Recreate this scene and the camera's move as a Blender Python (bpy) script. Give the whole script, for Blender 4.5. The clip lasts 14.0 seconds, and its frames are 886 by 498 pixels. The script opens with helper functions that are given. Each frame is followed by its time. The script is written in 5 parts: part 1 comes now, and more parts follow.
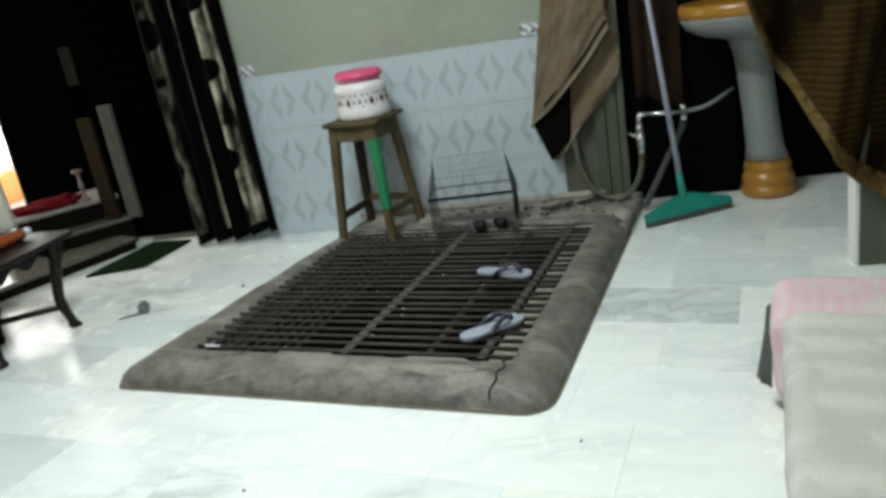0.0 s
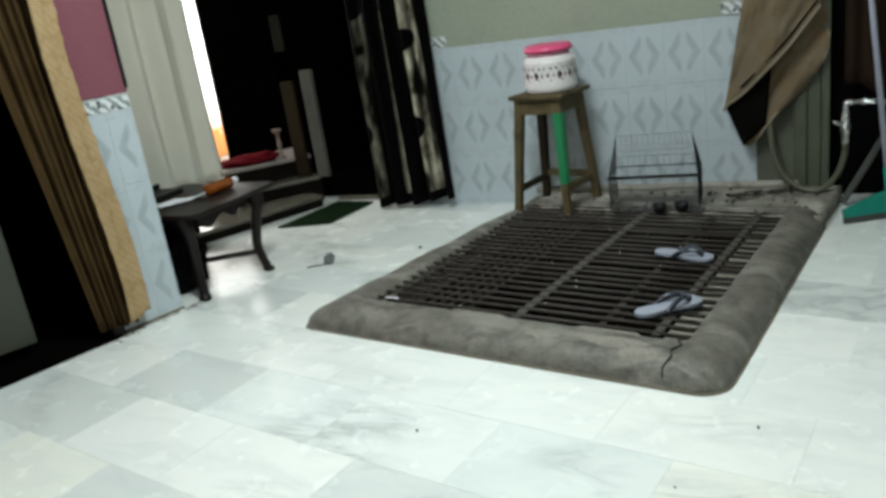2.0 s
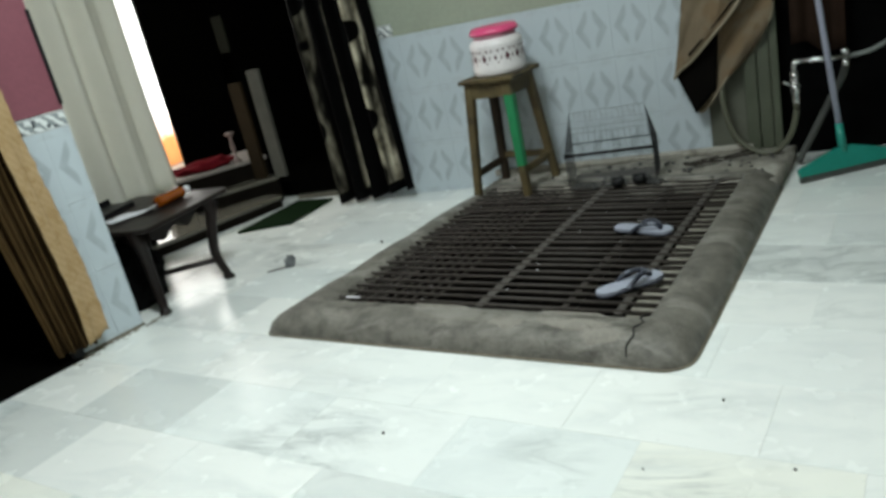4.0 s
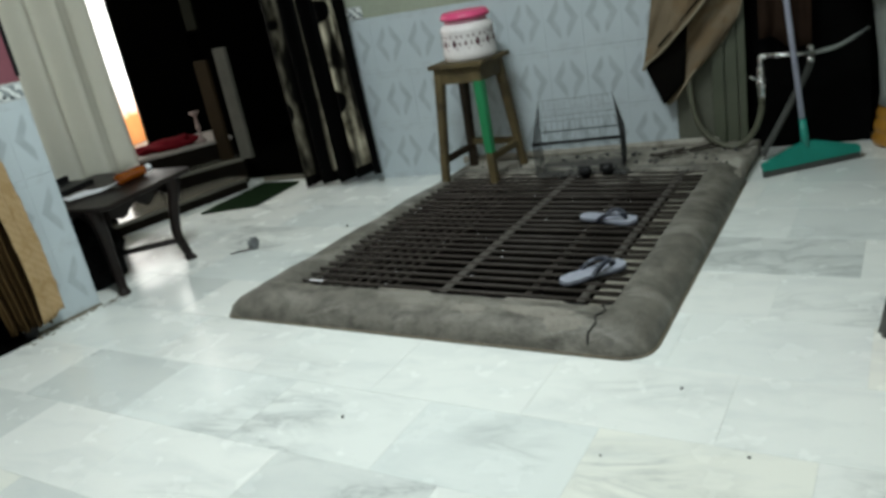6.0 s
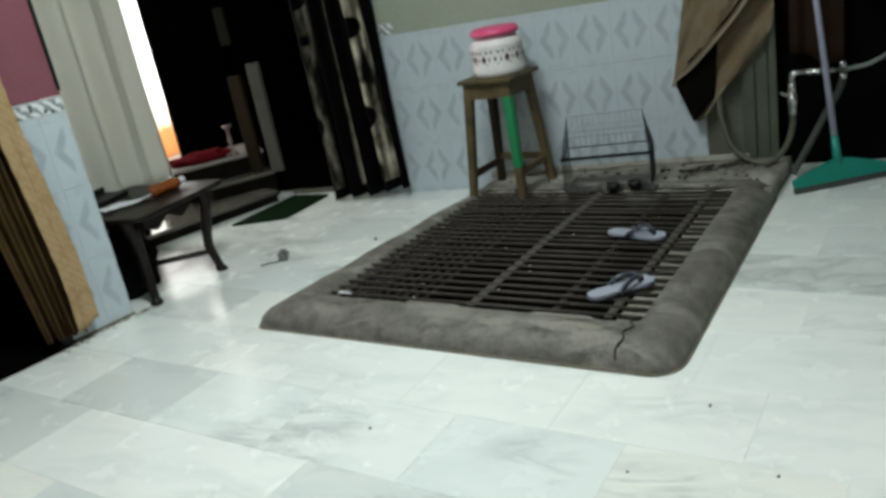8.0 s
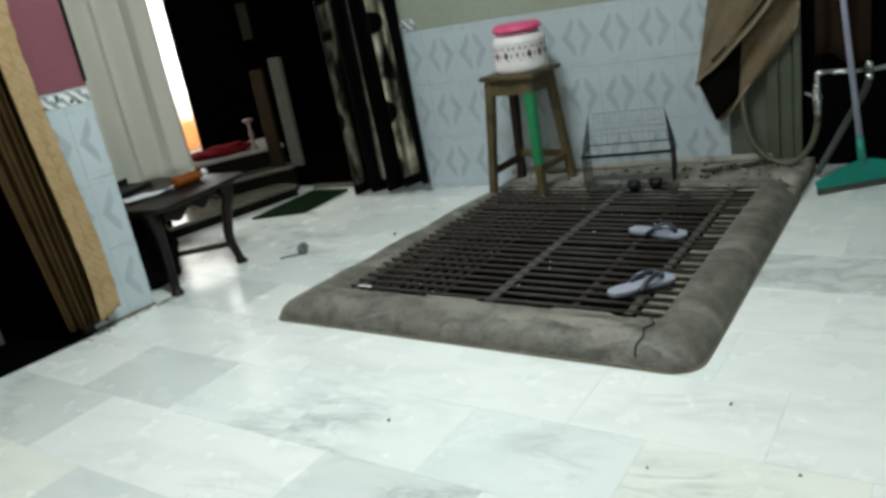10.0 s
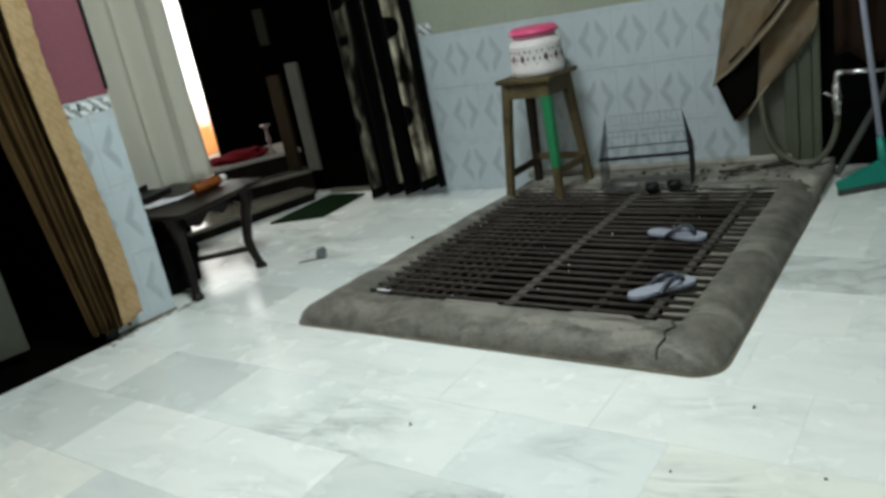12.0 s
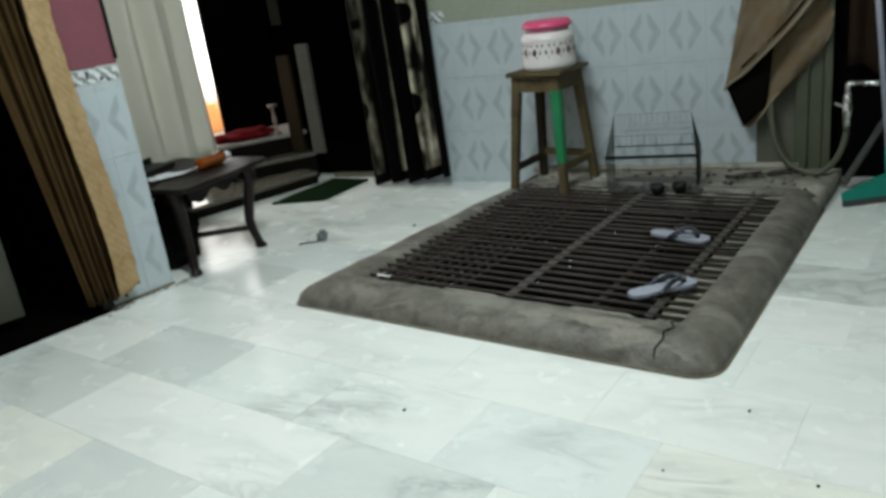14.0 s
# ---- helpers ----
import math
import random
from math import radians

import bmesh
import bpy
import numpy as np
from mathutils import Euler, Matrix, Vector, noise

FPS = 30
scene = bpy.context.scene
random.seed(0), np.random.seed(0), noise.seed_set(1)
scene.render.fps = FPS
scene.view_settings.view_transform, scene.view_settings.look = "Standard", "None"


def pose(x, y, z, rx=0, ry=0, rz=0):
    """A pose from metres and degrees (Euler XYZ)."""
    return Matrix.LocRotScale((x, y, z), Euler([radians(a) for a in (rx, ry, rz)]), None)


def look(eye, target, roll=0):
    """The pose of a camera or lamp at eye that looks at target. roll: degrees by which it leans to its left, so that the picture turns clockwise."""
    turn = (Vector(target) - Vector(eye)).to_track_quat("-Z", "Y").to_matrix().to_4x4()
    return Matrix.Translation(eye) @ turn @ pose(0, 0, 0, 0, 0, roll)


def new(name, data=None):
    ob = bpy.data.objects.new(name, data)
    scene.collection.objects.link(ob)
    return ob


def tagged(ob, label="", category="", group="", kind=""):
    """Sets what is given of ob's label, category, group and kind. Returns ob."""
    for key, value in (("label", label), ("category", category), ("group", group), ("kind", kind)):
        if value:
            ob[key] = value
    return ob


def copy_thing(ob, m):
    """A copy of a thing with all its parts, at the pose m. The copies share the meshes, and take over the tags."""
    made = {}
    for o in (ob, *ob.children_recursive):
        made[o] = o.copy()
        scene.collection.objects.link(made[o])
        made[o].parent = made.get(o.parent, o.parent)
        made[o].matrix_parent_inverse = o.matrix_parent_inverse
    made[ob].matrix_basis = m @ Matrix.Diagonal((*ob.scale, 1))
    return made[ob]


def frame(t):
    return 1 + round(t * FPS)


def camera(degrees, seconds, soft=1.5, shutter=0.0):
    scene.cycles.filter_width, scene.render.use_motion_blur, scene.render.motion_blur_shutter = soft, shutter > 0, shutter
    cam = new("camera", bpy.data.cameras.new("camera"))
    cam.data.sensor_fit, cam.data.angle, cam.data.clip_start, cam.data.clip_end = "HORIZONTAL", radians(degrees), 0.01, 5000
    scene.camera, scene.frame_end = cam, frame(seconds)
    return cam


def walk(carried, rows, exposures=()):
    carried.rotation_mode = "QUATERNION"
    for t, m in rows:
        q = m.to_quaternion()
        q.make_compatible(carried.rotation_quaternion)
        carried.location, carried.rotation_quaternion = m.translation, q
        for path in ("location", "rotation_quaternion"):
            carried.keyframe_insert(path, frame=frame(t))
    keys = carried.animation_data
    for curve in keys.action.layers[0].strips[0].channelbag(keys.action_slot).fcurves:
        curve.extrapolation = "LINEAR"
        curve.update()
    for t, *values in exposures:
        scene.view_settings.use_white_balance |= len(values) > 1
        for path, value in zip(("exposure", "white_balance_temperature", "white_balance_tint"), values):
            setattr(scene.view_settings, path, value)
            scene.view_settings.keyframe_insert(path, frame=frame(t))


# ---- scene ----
cam = camera(59.7, 14.0, soft=3.4)
PATH = [
    (0, (1.476, -3.925, 1.173), (0.976, -2.093, 0.548), -9.5),
    (0.5, (1.483, -3.948, 1.187), (0.965, -2.127, 0.54), -9.9),
    (1, (1.475, -3.949, 1.172), (0.802, -2.188, 0.504), -10.8),
    (1.5, (1.439, -3.994, 1.158), (0.588, -2.278, 0.582), -9.3),
    (2, (1.426, -4.012, 1.142), (0.54, -2.323, 0.539), -8.3),
    (2.5, (1.432, -3.992, 1.138), (0.573, -2.298, 0.513), -9.4),
    (3, (1.463, -3.978, 1.173), (0.606, -2.277, 0.561), -11.8),
    (3.5, (1.469, -3.949, 1.158), (0.627, -2.248, 0.528), -12.7),
    (6, (1.474, -3.921, 1.124), (0.716, -2.205, 0.431), -10.6),
    (6.5, (1.473, -3.923, 1.128), (0.708, -2.21, 0.433), -11.3),
    (7, (1.477, -3.914, 1.122), (0.73, -2.198, 0.415), -10.8),
    (7.5, (1.468, -3.921, 1.12), (0.712, -2.204, 0.429), -10.1),
    (8, (1.476, -3.939, 1.131), (0.656, -2.233, 0.483), -10.6),
    (10.5, (1.448, -3.954, 1.119), (0.59, -2.267, 0.475), -10.0),
    (11, (1.427, -3.956, 1.121), (0.582, -2.279, 0.434), -9.6),
    (11.5, (1.434, -3.962, 1.127), (0.555, -2.295, 0.458), -10.2),
    (12, (1.451, -3.965, 1.132), (0.561, -2.289, 0.5), -10.8),
    (12.5, (1.457, -3.98, 1.141), (0.518, -2.313, 0.556), -10.9),
    (13, (1.447, -3.972, 1.131), (0.542, -2.302, 0.505), -10.4),
    (13.5, (1.444, -3.959, 1.118), (0.56, -2.297, 0.441), -9.2),
    (14, (1.433, -3.969, 1.118), (0.549, -2.298, 0.467), -7.6),
]
walk(cam, [(t, look(eye, target, roll)) for t, eye, target, roll in PATH],
     exposures=[(0, 0.10), (1.5, -0.05), (3.5, -0.04), (6, -0.24), (8, -0.25), (10.5, -0.13), (11.0, -0.19), (11.5, -0.29), (12.0, -0.27), (12.5, -0.12), (13.0, -0.15), (13.5, -0.23), (14, -0.27)])

# ---- light ----
world = bpy.data.worlds.new("world")
scene.world = world
world.use_nodes = True
wn = world.node_tree
sky = wn.nodes.new("ShaderNodeTexSky")
sky.sky_type, sky.sun_disc = "NISHITA", False
sky.sun_elevation, sky.sun_rotation = radians(50), radians(-90)
wn.nodes["Background"].inputs["Strength"].default_value = 0.08
wn.links.new(sky.outputs[0], wn.nodes["Background"].inputs["Color"])


def area_lamp(name, m, sx, sy, watts, colour):
    data = bpy.data.lights.new(name, "AREA")
    data.shape, data.size, data.size_y, data.energy, data.color = "RECTANGLE", sx, sy, watts, colour
    ob = new(name, data)
    ob.matrix_world = m
    return ob


# unseen tube light under the ceiling; behind the camera a daylight-coloured fill lamp is added
area_lamp("tube_lamp", look((0.42, -2.3, 2.75), (0.44, -2.32, 0.0)), 0.12, 1.2, 78, (0.90, 1.0, 0.985))
area_lamp("front_fill_lamp", look((1.0, -5.0, 2.2), (0.55, -2.6, 0.0)), 2.2, 1.0, 19, (0.92, 0.98, 1.0))


# ---- materials ----
def node_mat(name):
    m = bpy.data.materials.new(name)
    m.use_nodes = True
    nt = m.node_tree
    return m, nt, nt.nodes["Principled BSDF"]


def link(nt, a, b):
    nt.links.new(a, b)


def noise_node(nt, coord, scale, detail=4, rough=0.55, dist=0.0):
    n = nt.nodes.new("ShaderNodeTexNoise")
    n.inputs["Scale"].default_value, n.inputs["Detail"].default_value = scale, detail
    n.inputs["Roughness"].default_value, n.inputs["Distortion"].default_value = rough, dist
    link(nt, coord, n.inputs["Vector"])
    return n.outputs["Fac"]


def ramp(nt, fac, stops):
    r = nt.nodes.new("ShaderNodeValToRGB")
    e = r.color_ramp.elements
    while len(e) < len(stops):
        e.new(0.5)
    for k, (p, c) in enumerate(stops):
        e[k].position, e[k].color = p, (*c, 1) if len(c) == 3 else c
    link(nt, fac, r.inputs["Fac"])
    return r.outputs["Color"]


def mixc(nt, fac, a, b, mode="MIX"):
    n = nt.nodes.new("ShaderNodeMix")
    n.data_type, n.blend_type = "RGBA", mode
    for v, s in ((fac, n.inputs[0]), (a, n.inputs[6]), (b, n.inputs[7])):
        if isinstance(v, (int, float)):
            s.default_value = v
        elif isinstance(v, tuple):
            s.default_value = (*v, 1)
        else:
            link(nt, v, s)
    return n.outputs[2]


def math_node(nt, op, a, b=None):
    n = nt.nodes.new("ShaderNodeMath")
    n.operation = op
    for v, s in ((a, n.inputs[0]), (b, n.inputs[1])):
        if v is None:
            continue
        if isinstance(v, (int, float)):
            s.default_value = v
        else:
            link(nt, v, s)
    return n.outputs[0]


def bump(nt, bsdf, height, strength, dist):
    b = nt.nodes.new("ShaderNodeBump")
    b.inputs["Strength"].default_value, b.inputs["Distance"].default_value = strength, dist
    link(nt, height, b.inputs["Height"])
    link(nt, b.outputs[0], bsdf.inputs["Normal"])


def coord(nt, kind="Object"):
    return nt.nodes.new("ShaderNodeTexCoord").outputs[kind]


def position(nt):
    return nt.nodes.new("ShaderNodeNewGeometry").outputs["Position"]


def worn(name, c1, c2, rough=0.6, scale=6.0, fine=60.0, bumpy=0.2, bdist=0.003, metal=0.0, spec=None, stain=None):
    """Colour that wanders between c1 and c2 at a coarse scale, with grain and relief at a fine one."""
    m, nt, b = node_mat(name)
    p = position(nt)
    big, small = noise_node(nt, p, scale, 5), noise_node(nt, p, fine, 3)
    col = mixc(nt, ramp(nt, big, [(0.3, (0, 0, 0)), (0.7, (1, 1, 1))]), c1, c2)
    col = mixc(nt, 0.35, col, mixc(nt, small, tuple(0.6 * v for v in c1), tuple(min(1, 1.25 * v) for v in c2)))
    if stain:
        s = noise_node(nt, p, scale * 0.45, 6, 0.65)
        col = mixc(nt, ramp(nt, s, [(0.52, (0, 0, 0)), (0.68, (1, 1, 1))]), col, stain)
    link(nt, col, b.inputs["Base Color"])
    link(nt, math_node(nt, "MULTIPLY_ADD", big, 0.25), b.inputs["Roughness"])
    b.inputs["Roughness"].links[0].from_node.inputs[2].default_value = rough - 0.12
    b.inputs["Metallic"].default_value = metal
    if spec is not None:
        b.inputs["Specular IOR Level"].default_value = spec
    bump(nt, b, small, bumpy, bdist)
    return m


def cloth_mat(name, c1, c2, weave=350.0, rough=0.95, sheen=0.0, stripes=None, blotch=None):
    m, nt, b = node_mat(name)
    p = coord(nt)
    big, small = noise_node(nt, p, 9, 4), noise_node(nt, p, weave, 2)
    col = mixc(nt, big, c1, c2)
    if stripes:
        w = nt.nodes.new("ShaderNodeTexWave")
        w.bands_direction = stripes[0]
        w.inputs["Scale"].default_value, w.inputs["Distortion"].default_value = stripes[1], 0.22
        w.inputs["Detail"].default_value = 2
        link(nt, p, w.inputs["Vector"])
        col = mixc(nt, math_node(nt, "MULTIPLY", w.outputs["Fac"], stripes[3]), col, stripes[2])
    if blotch:
        bl = noise_node(nt, p, blotch[0], 4, 0.6, 0.8)
        col = mixc(nt, ramp(nt, bl, [(0.50, (0, 0, 0)), (0.60, (1, 1, 1))]), col, blotch[1])
    col = mixc(nt, math_node(nt, "MULTIPLY", small, 0.4), col, tuple(0.55 * v for v in c1))
    link(nt, col, b.inputs["Base Color"])
    b.inputs["Roughness"].default_value = rough
    b.inputs["Sheen Weight"].default_value = sheen
    b.inputs["Specular IOR Level"].default_value = 0.06
    bump(nt, b, mixc(nt, 0.5, small, noise_node(nt, p, 38, 4)), 0.5, 0.006)
    return m


def marble(name, tones):
    m, nt, b = node_mat(name)
    p = position(nt)
    info = nt.nodes.new("ShaderNodeObjectInfo").outputs["Random"]
    add = nt.nodes.new("ShaderNodeVectorMath")
    add.operation = "MULTIPLY_ADD"
    comb = nt.nodes.new("ShaderNodeCombineXYZ")
    for k, f in enumerate((37.0, 53.0, 11.0)):
        link(nt, math_node(nt, "MULTIPLY", info, f), comb.inputs[k])
    link(nt, p, add.inputs[0])
    add.inputs[1].default_value = (1, 1, 1)
    link(nt, comb.outputs[0], add.inputs[2])
    q = add.outputs[0]
    sq = nt.nodes.new("ShaderNodeMapping")
    sq.inputs["Scale"].default_value, sq.inputs["Rotation"].default_value = (0.55, 1.6, 1), (0, 0, 0.5)
    link(nt, q, sq.inputs["Vector"])
    cloud = noise_node(nt, sq.outputs[0], 6.5, 6, 0.62, 0.5)
    vein = noise_node(nt, sq.outputs[0], 3.4, 6, 0.6, 1.0)
    v = math_node(nt, "ABSOLUTE", math_node(nt, "SUBTRACT", vein, 0.5))
    veins = ramp(nt, v, [(0.0, (0.6, 0.6, 0.6)), (0.02, (0.32, 0.32, 0.32)), (0.08, (0, 0, 0))])
    tone = ramp(nt, info, tones)
    col = mixc(nt, ramp(nt, cloud, [(0.48, (0, 0, 0)), (0.78, (0.42, 0.42, 0.42))]), tone, (0.56, 0.61, 0.62))
    strength = ramp(nt, noise_node(nt, q, 1.3, 2), [(0.52, (0, 0, 0)), (0.63, (1, 1, 1))])
    col = mixc(nt, math_node(nt, "MULTIPLY", veins, strength), col, (0.31, 0.34, 0.34))
    grime = noise_node(nt, p, 55, 3)
    col = mixc(nt, ramp(nt, grime, [(0.66, (0, 0, 0)), (0.8, (0.35, 0.35, 0.35))]), col, (0.45, 0.46, 0.43))
    link(nt, col, b.inputs["Base Color"])
    link(nt, ramp(nt, noise_node(nt, p, 7, 4), [(0.3, (0.17, 0.17, 0.17)), (0.7, (0.31, 0.31, 0.31))]), b.inputs["Roughness"])
    bump(nt, b, noise_node(nt, p, 14, 3), 0.06, 0.004)
    return m


def wall_tile_mat(name):
    """Glazed pale tile with a printed pair of grey chevrons that face each other."""
    m, nt, b = node_mat(name)
    p = coord(nt)
    sep = nt.nodes.new("ShaderNodeSeparateXYZ")
    link(nt, p, sep.inputs[0])
    ax, az = math_node(nt, "ABSOLUTE", sep.outputs["X"]), math_node(nt, "ABSOLUTE", sep.outputs["Z"])
    d = math_node(nt, "ADD", math_node(nt, "MULTIPLY", ax, 1 / 0.085), math_node(nt, "MULTIPLY", az, 1 / 0.138))
    ring = ramp(nt, d, [(0.42, (0, 0, 0)), (0.58, (0.9, 0.9, 0.9)), (0.88, (0.95, 0.95, 0.95)), (1.0, (0, 0, 0))])
    keep = math_node(nt, "MULTIPLY", ramp(nt, ax, [(0.010, (0, 0, 0)), (0.020, (1, 1, 1))]), ramp(nt, az, [(0.086, (1, 1, 1)), (0.106, (0, 0, 0))]))
    mask = math_node(nt, "MULTIPLY", ring, keep)
    wp = position(nt)
    cloud = noise_node(nt, wp, 5, 5, 0.6)
    col = mixc(nt, cloud, (0.46, 0.52, 0.56), (0.545, 0.615, 0.655))
    fade = ramp(nt, noise_node(nt, wp, 16, 3), [(0.3, (0.45, 0.45, 0.45)), (0.7, (0.95, 0.95, 0.95))])
    col = mixc(nt, math_node(nt, "MULTIPLY", mask, fade), col, (0.335, 0.378, 0.41))
    foot = math_node(nt, "GREATER_THAN", math_node(nt, "ABSOLUTE", sep.outputs["Z"]), 0.118)
    smear = ramp(nt, noise_node(nt, wp, 22, 4), [(0.45, (0, 0, 0)), (0.7, (0.5, 0.5, 0.5))])
    col = mixc(nt, math_node(nt, "MULTIPLY", foot, smear), col, (0.39, 0.43, 0.455))
    link(nt, col, b.inputs["Base Color"])
    b.inputs["Roughness"].default_value = 0.32
    bump(nt, b, noise_node(nt, wp, 30, 2), 0.05, 0.002)
    return m


def band_mat(name):
    m, nt, b = node_mat(name)
    p = coord(nt)
    sep = nt.nodes.new("ShaderNodeSeparateXYZ")
    link(nt, p, sep.inputs[0])
    w = nt.nodes.new("ShaderNodeTexWave")
    w.bands_direction = "DIAGONAL"
    w.inputs["Scale"].default_value, w.inputs["Distortion"].default_value = 13.0, 3.5
    w.inputs["Detail Scale"].default_value = 3.0
    link(nt, p, w.inputs["Vector"])
    v = nt.nodes.new("ShaderNodeTexVoronoi")
    v.inputs["Scale"].default_value = 26
    link(nt, p, v.inputs["Vector"])
    col = mixc(nt, ramp(nt, w.outputs["Fac"], [(0.35, (0, 0, 0)), (0.6, (1, 1, 1))]), (0.26, 0.29, 0.30), (0.72, 0.75, 0.75))
    col = mixc(nt, ramp(nt, v.outputs["Distance"], [(0.16, (1, 1, 1)), (0.26, (0, 0, 0))]), col, (0.05, 0.06, 0.07))
    edge = math_node(nt, "GREATER_THAN", math_node(nt, "ABSOLUTE", sep.outputs["Z"]), 0.026)
    col = mixc(nt, edge, col, (0.45, 0.47, 0.48))
    link(nt, col, b.inputs["Base Color"])
    b.inputs["Roughness"].default_value = 0.3
    return m


def spotted_mat(name):
    """Black satin with round black spots and a few gold-beige stripes of unlike width, fold sheen painted into them."""
    m, nt, b = node_mat(name)
    uv = coord(nt, "UV")
    sep = nt.nodes.new("ShaderNodeSeparateXYZ")
    link(nt, uv, sep.inputs[0])
    wob = math_node(nt, "MULTIPLY_ADD", noise_node(nt, uv, 4, 2), 0.03)
    wob.node.inputs[2].default_value = -0.015
    tone = [(0.04, 0), (0.07, 0.32), (0.12, 0.28), (0.15, 0), (0.37, 0), (0.40, 1), (0.455, 1), (0.485, 0), (0.64, 0), (0.67, 1), (0.73, 1), (0.765, 0.15), (0.80, 0.9), (0.86, 0.8), (0.89, 0)]
    band = ramp(nt, math_node(nt, "ADD", sep.outputs["X"], wob), [(p, (g, g, g)) for p, g in tone])
    br = nt.nodes.new("ShaderNodeMapping")
    br.inputs["Scale"].default_value = (9.0, 5.0, 1)
    link(nt, uv, br.inputs["Vector"])
    band = math_node(nt, "MULTIPLY", band, ramp(nt, noise_node(nt, br.outputs[0], 1.0, 2), [(0.38, (0.03, 0.03, 0.03)), (0.52, (1, 1, 1))]))
    v = nt.nodes.new("ShaderNodeTexVoronoi")
    v.inputs["Scale"].default_value, v.inputs["Randomness"].default_value = 1.0, 0.55
    mp = nt.nodes.new("ShaderNodeMapping")
    mp.inputs["Scale"].default_value, mp.inputs["Location"].default_value = (3.0, 9.5, 1), (0.3, 0.2, 0)
    link(nt, uv, mp.inputs["Vector"])
    link(nt, mp.outputs[0], v.inputs["Vector"])
    spot = ramp(nt, v.outputs["Distance"], [(0.36, (0, 0, 0)), (0.39, (1, 1, 1))])
    sm = nt.nodes.new("ShaderNodeMapping")
    sm.inputs["Scale"].default_value = (16.0, 17.0, 1)
    link(nt, uv, sm.inputs["Vector"])
    # Noise lightens and darkens the gold as satin sheen would
    shade = ramp(nt, noise_node(nt, sm.outputs[0], 1.0, 3), [(0.32, (0, 0, 0)), (0.68, (1, 1, 1))])
    gold = mixc(nt, shade, (0.09, 0.078, 0.05), (0.62, 0.565, 0.43))
    hemless = math_node(nt, "GREATER_THAN", sep.outputs["Y"], 0.028)
    col = mixc(nt, math_node(nt, "MULTIPLY", math_node(nt, "MULTIPLY", band, spot), hemless), (0.0015, 0.0015, 0.0015), gold)
    link(nt, col, b.inputs["Base Color"])
    b.inputs["Roughness"].default_value = 0.45
    b.inputs["Specular IOR Level"].default_value = 0.03
    bump(nt, b, noise_node(nt, coord(nt), 220, 2), 0.2, 0.001)
    return m


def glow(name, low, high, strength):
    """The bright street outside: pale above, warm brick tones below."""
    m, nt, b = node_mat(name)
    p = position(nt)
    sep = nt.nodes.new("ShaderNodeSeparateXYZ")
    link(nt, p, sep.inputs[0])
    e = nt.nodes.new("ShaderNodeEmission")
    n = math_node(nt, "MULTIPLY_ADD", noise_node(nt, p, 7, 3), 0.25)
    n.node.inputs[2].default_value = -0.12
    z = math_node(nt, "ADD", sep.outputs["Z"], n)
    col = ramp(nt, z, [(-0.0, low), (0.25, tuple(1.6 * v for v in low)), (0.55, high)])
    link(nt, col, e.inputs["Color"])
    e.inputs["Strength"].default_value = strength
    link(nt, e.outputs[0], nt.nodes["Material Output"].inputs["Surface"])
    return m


M_MARBLE = marble("white_marble", [(0.0, (0.74, 0.785, 0.775)), (0.25, (0.82, 0.86, 0.84)), (0.7, (0.875, 0.90, 0.87)), (1.0, (0.875, 0.893, 0.865))])
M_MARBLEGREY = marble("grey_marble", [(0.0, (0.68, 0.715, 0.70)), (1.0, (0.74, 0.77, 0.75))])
M_MARBLEWARM = marble("cream_marble", [(0.0, (0.88, 0.89, 0.82)), (1.0, (0.895, 0.90, 0.84))])
M_GROUT = worn("floor_grout", (0.70, 0.73, 0.70), (0.80, 0.83, 0.80), 0.8, 8, 90)
M_TILE = wall_tile_mat("glazed_tile")
M_JOINT = worn("tile_joint", (0.43, 0.475, 0.505), (0.50, 0.555, 0.585), 0.8, 10, 80)
M_BAND = band_mat("border_tile")
M_GREEN = worn("olive_plaster", (0.30, 0.335, 0.265), (0.345, 0.375, 0.30), 0.75, 2.5, 45, 0.12, 0.003, stain=(0.28, 0.30, 0.24))
M_MAROON = worn("maroon_plaster", (0.20, 0.062, 0.085), (0.235, 0.075, 0.10), 0.6, 3, 60, 0.1, 0.002)
M_WHITE = worn("white_plaster", (0.72, 0.73, 0.70), (0.80, 0.80, 0.77), 0.8, 3, 50)
# Near-black colour stands for the missing light in the rooms beyond
M_DARKWALL = worn("unlit_dark_wall", (0.0010, 0.0010, 0.0009), (0.0022, 0.0020, 0.0017), 0.95, 4, 50, spec=0.01)
M_CEMENT = worn("worn_cement", (0.080, 0.074, 0.060), (0.205, 0.19, 0.16), 0.6, 9, 75, 0.8, 0.009, stain=(0.055, 0.050, 0.041))
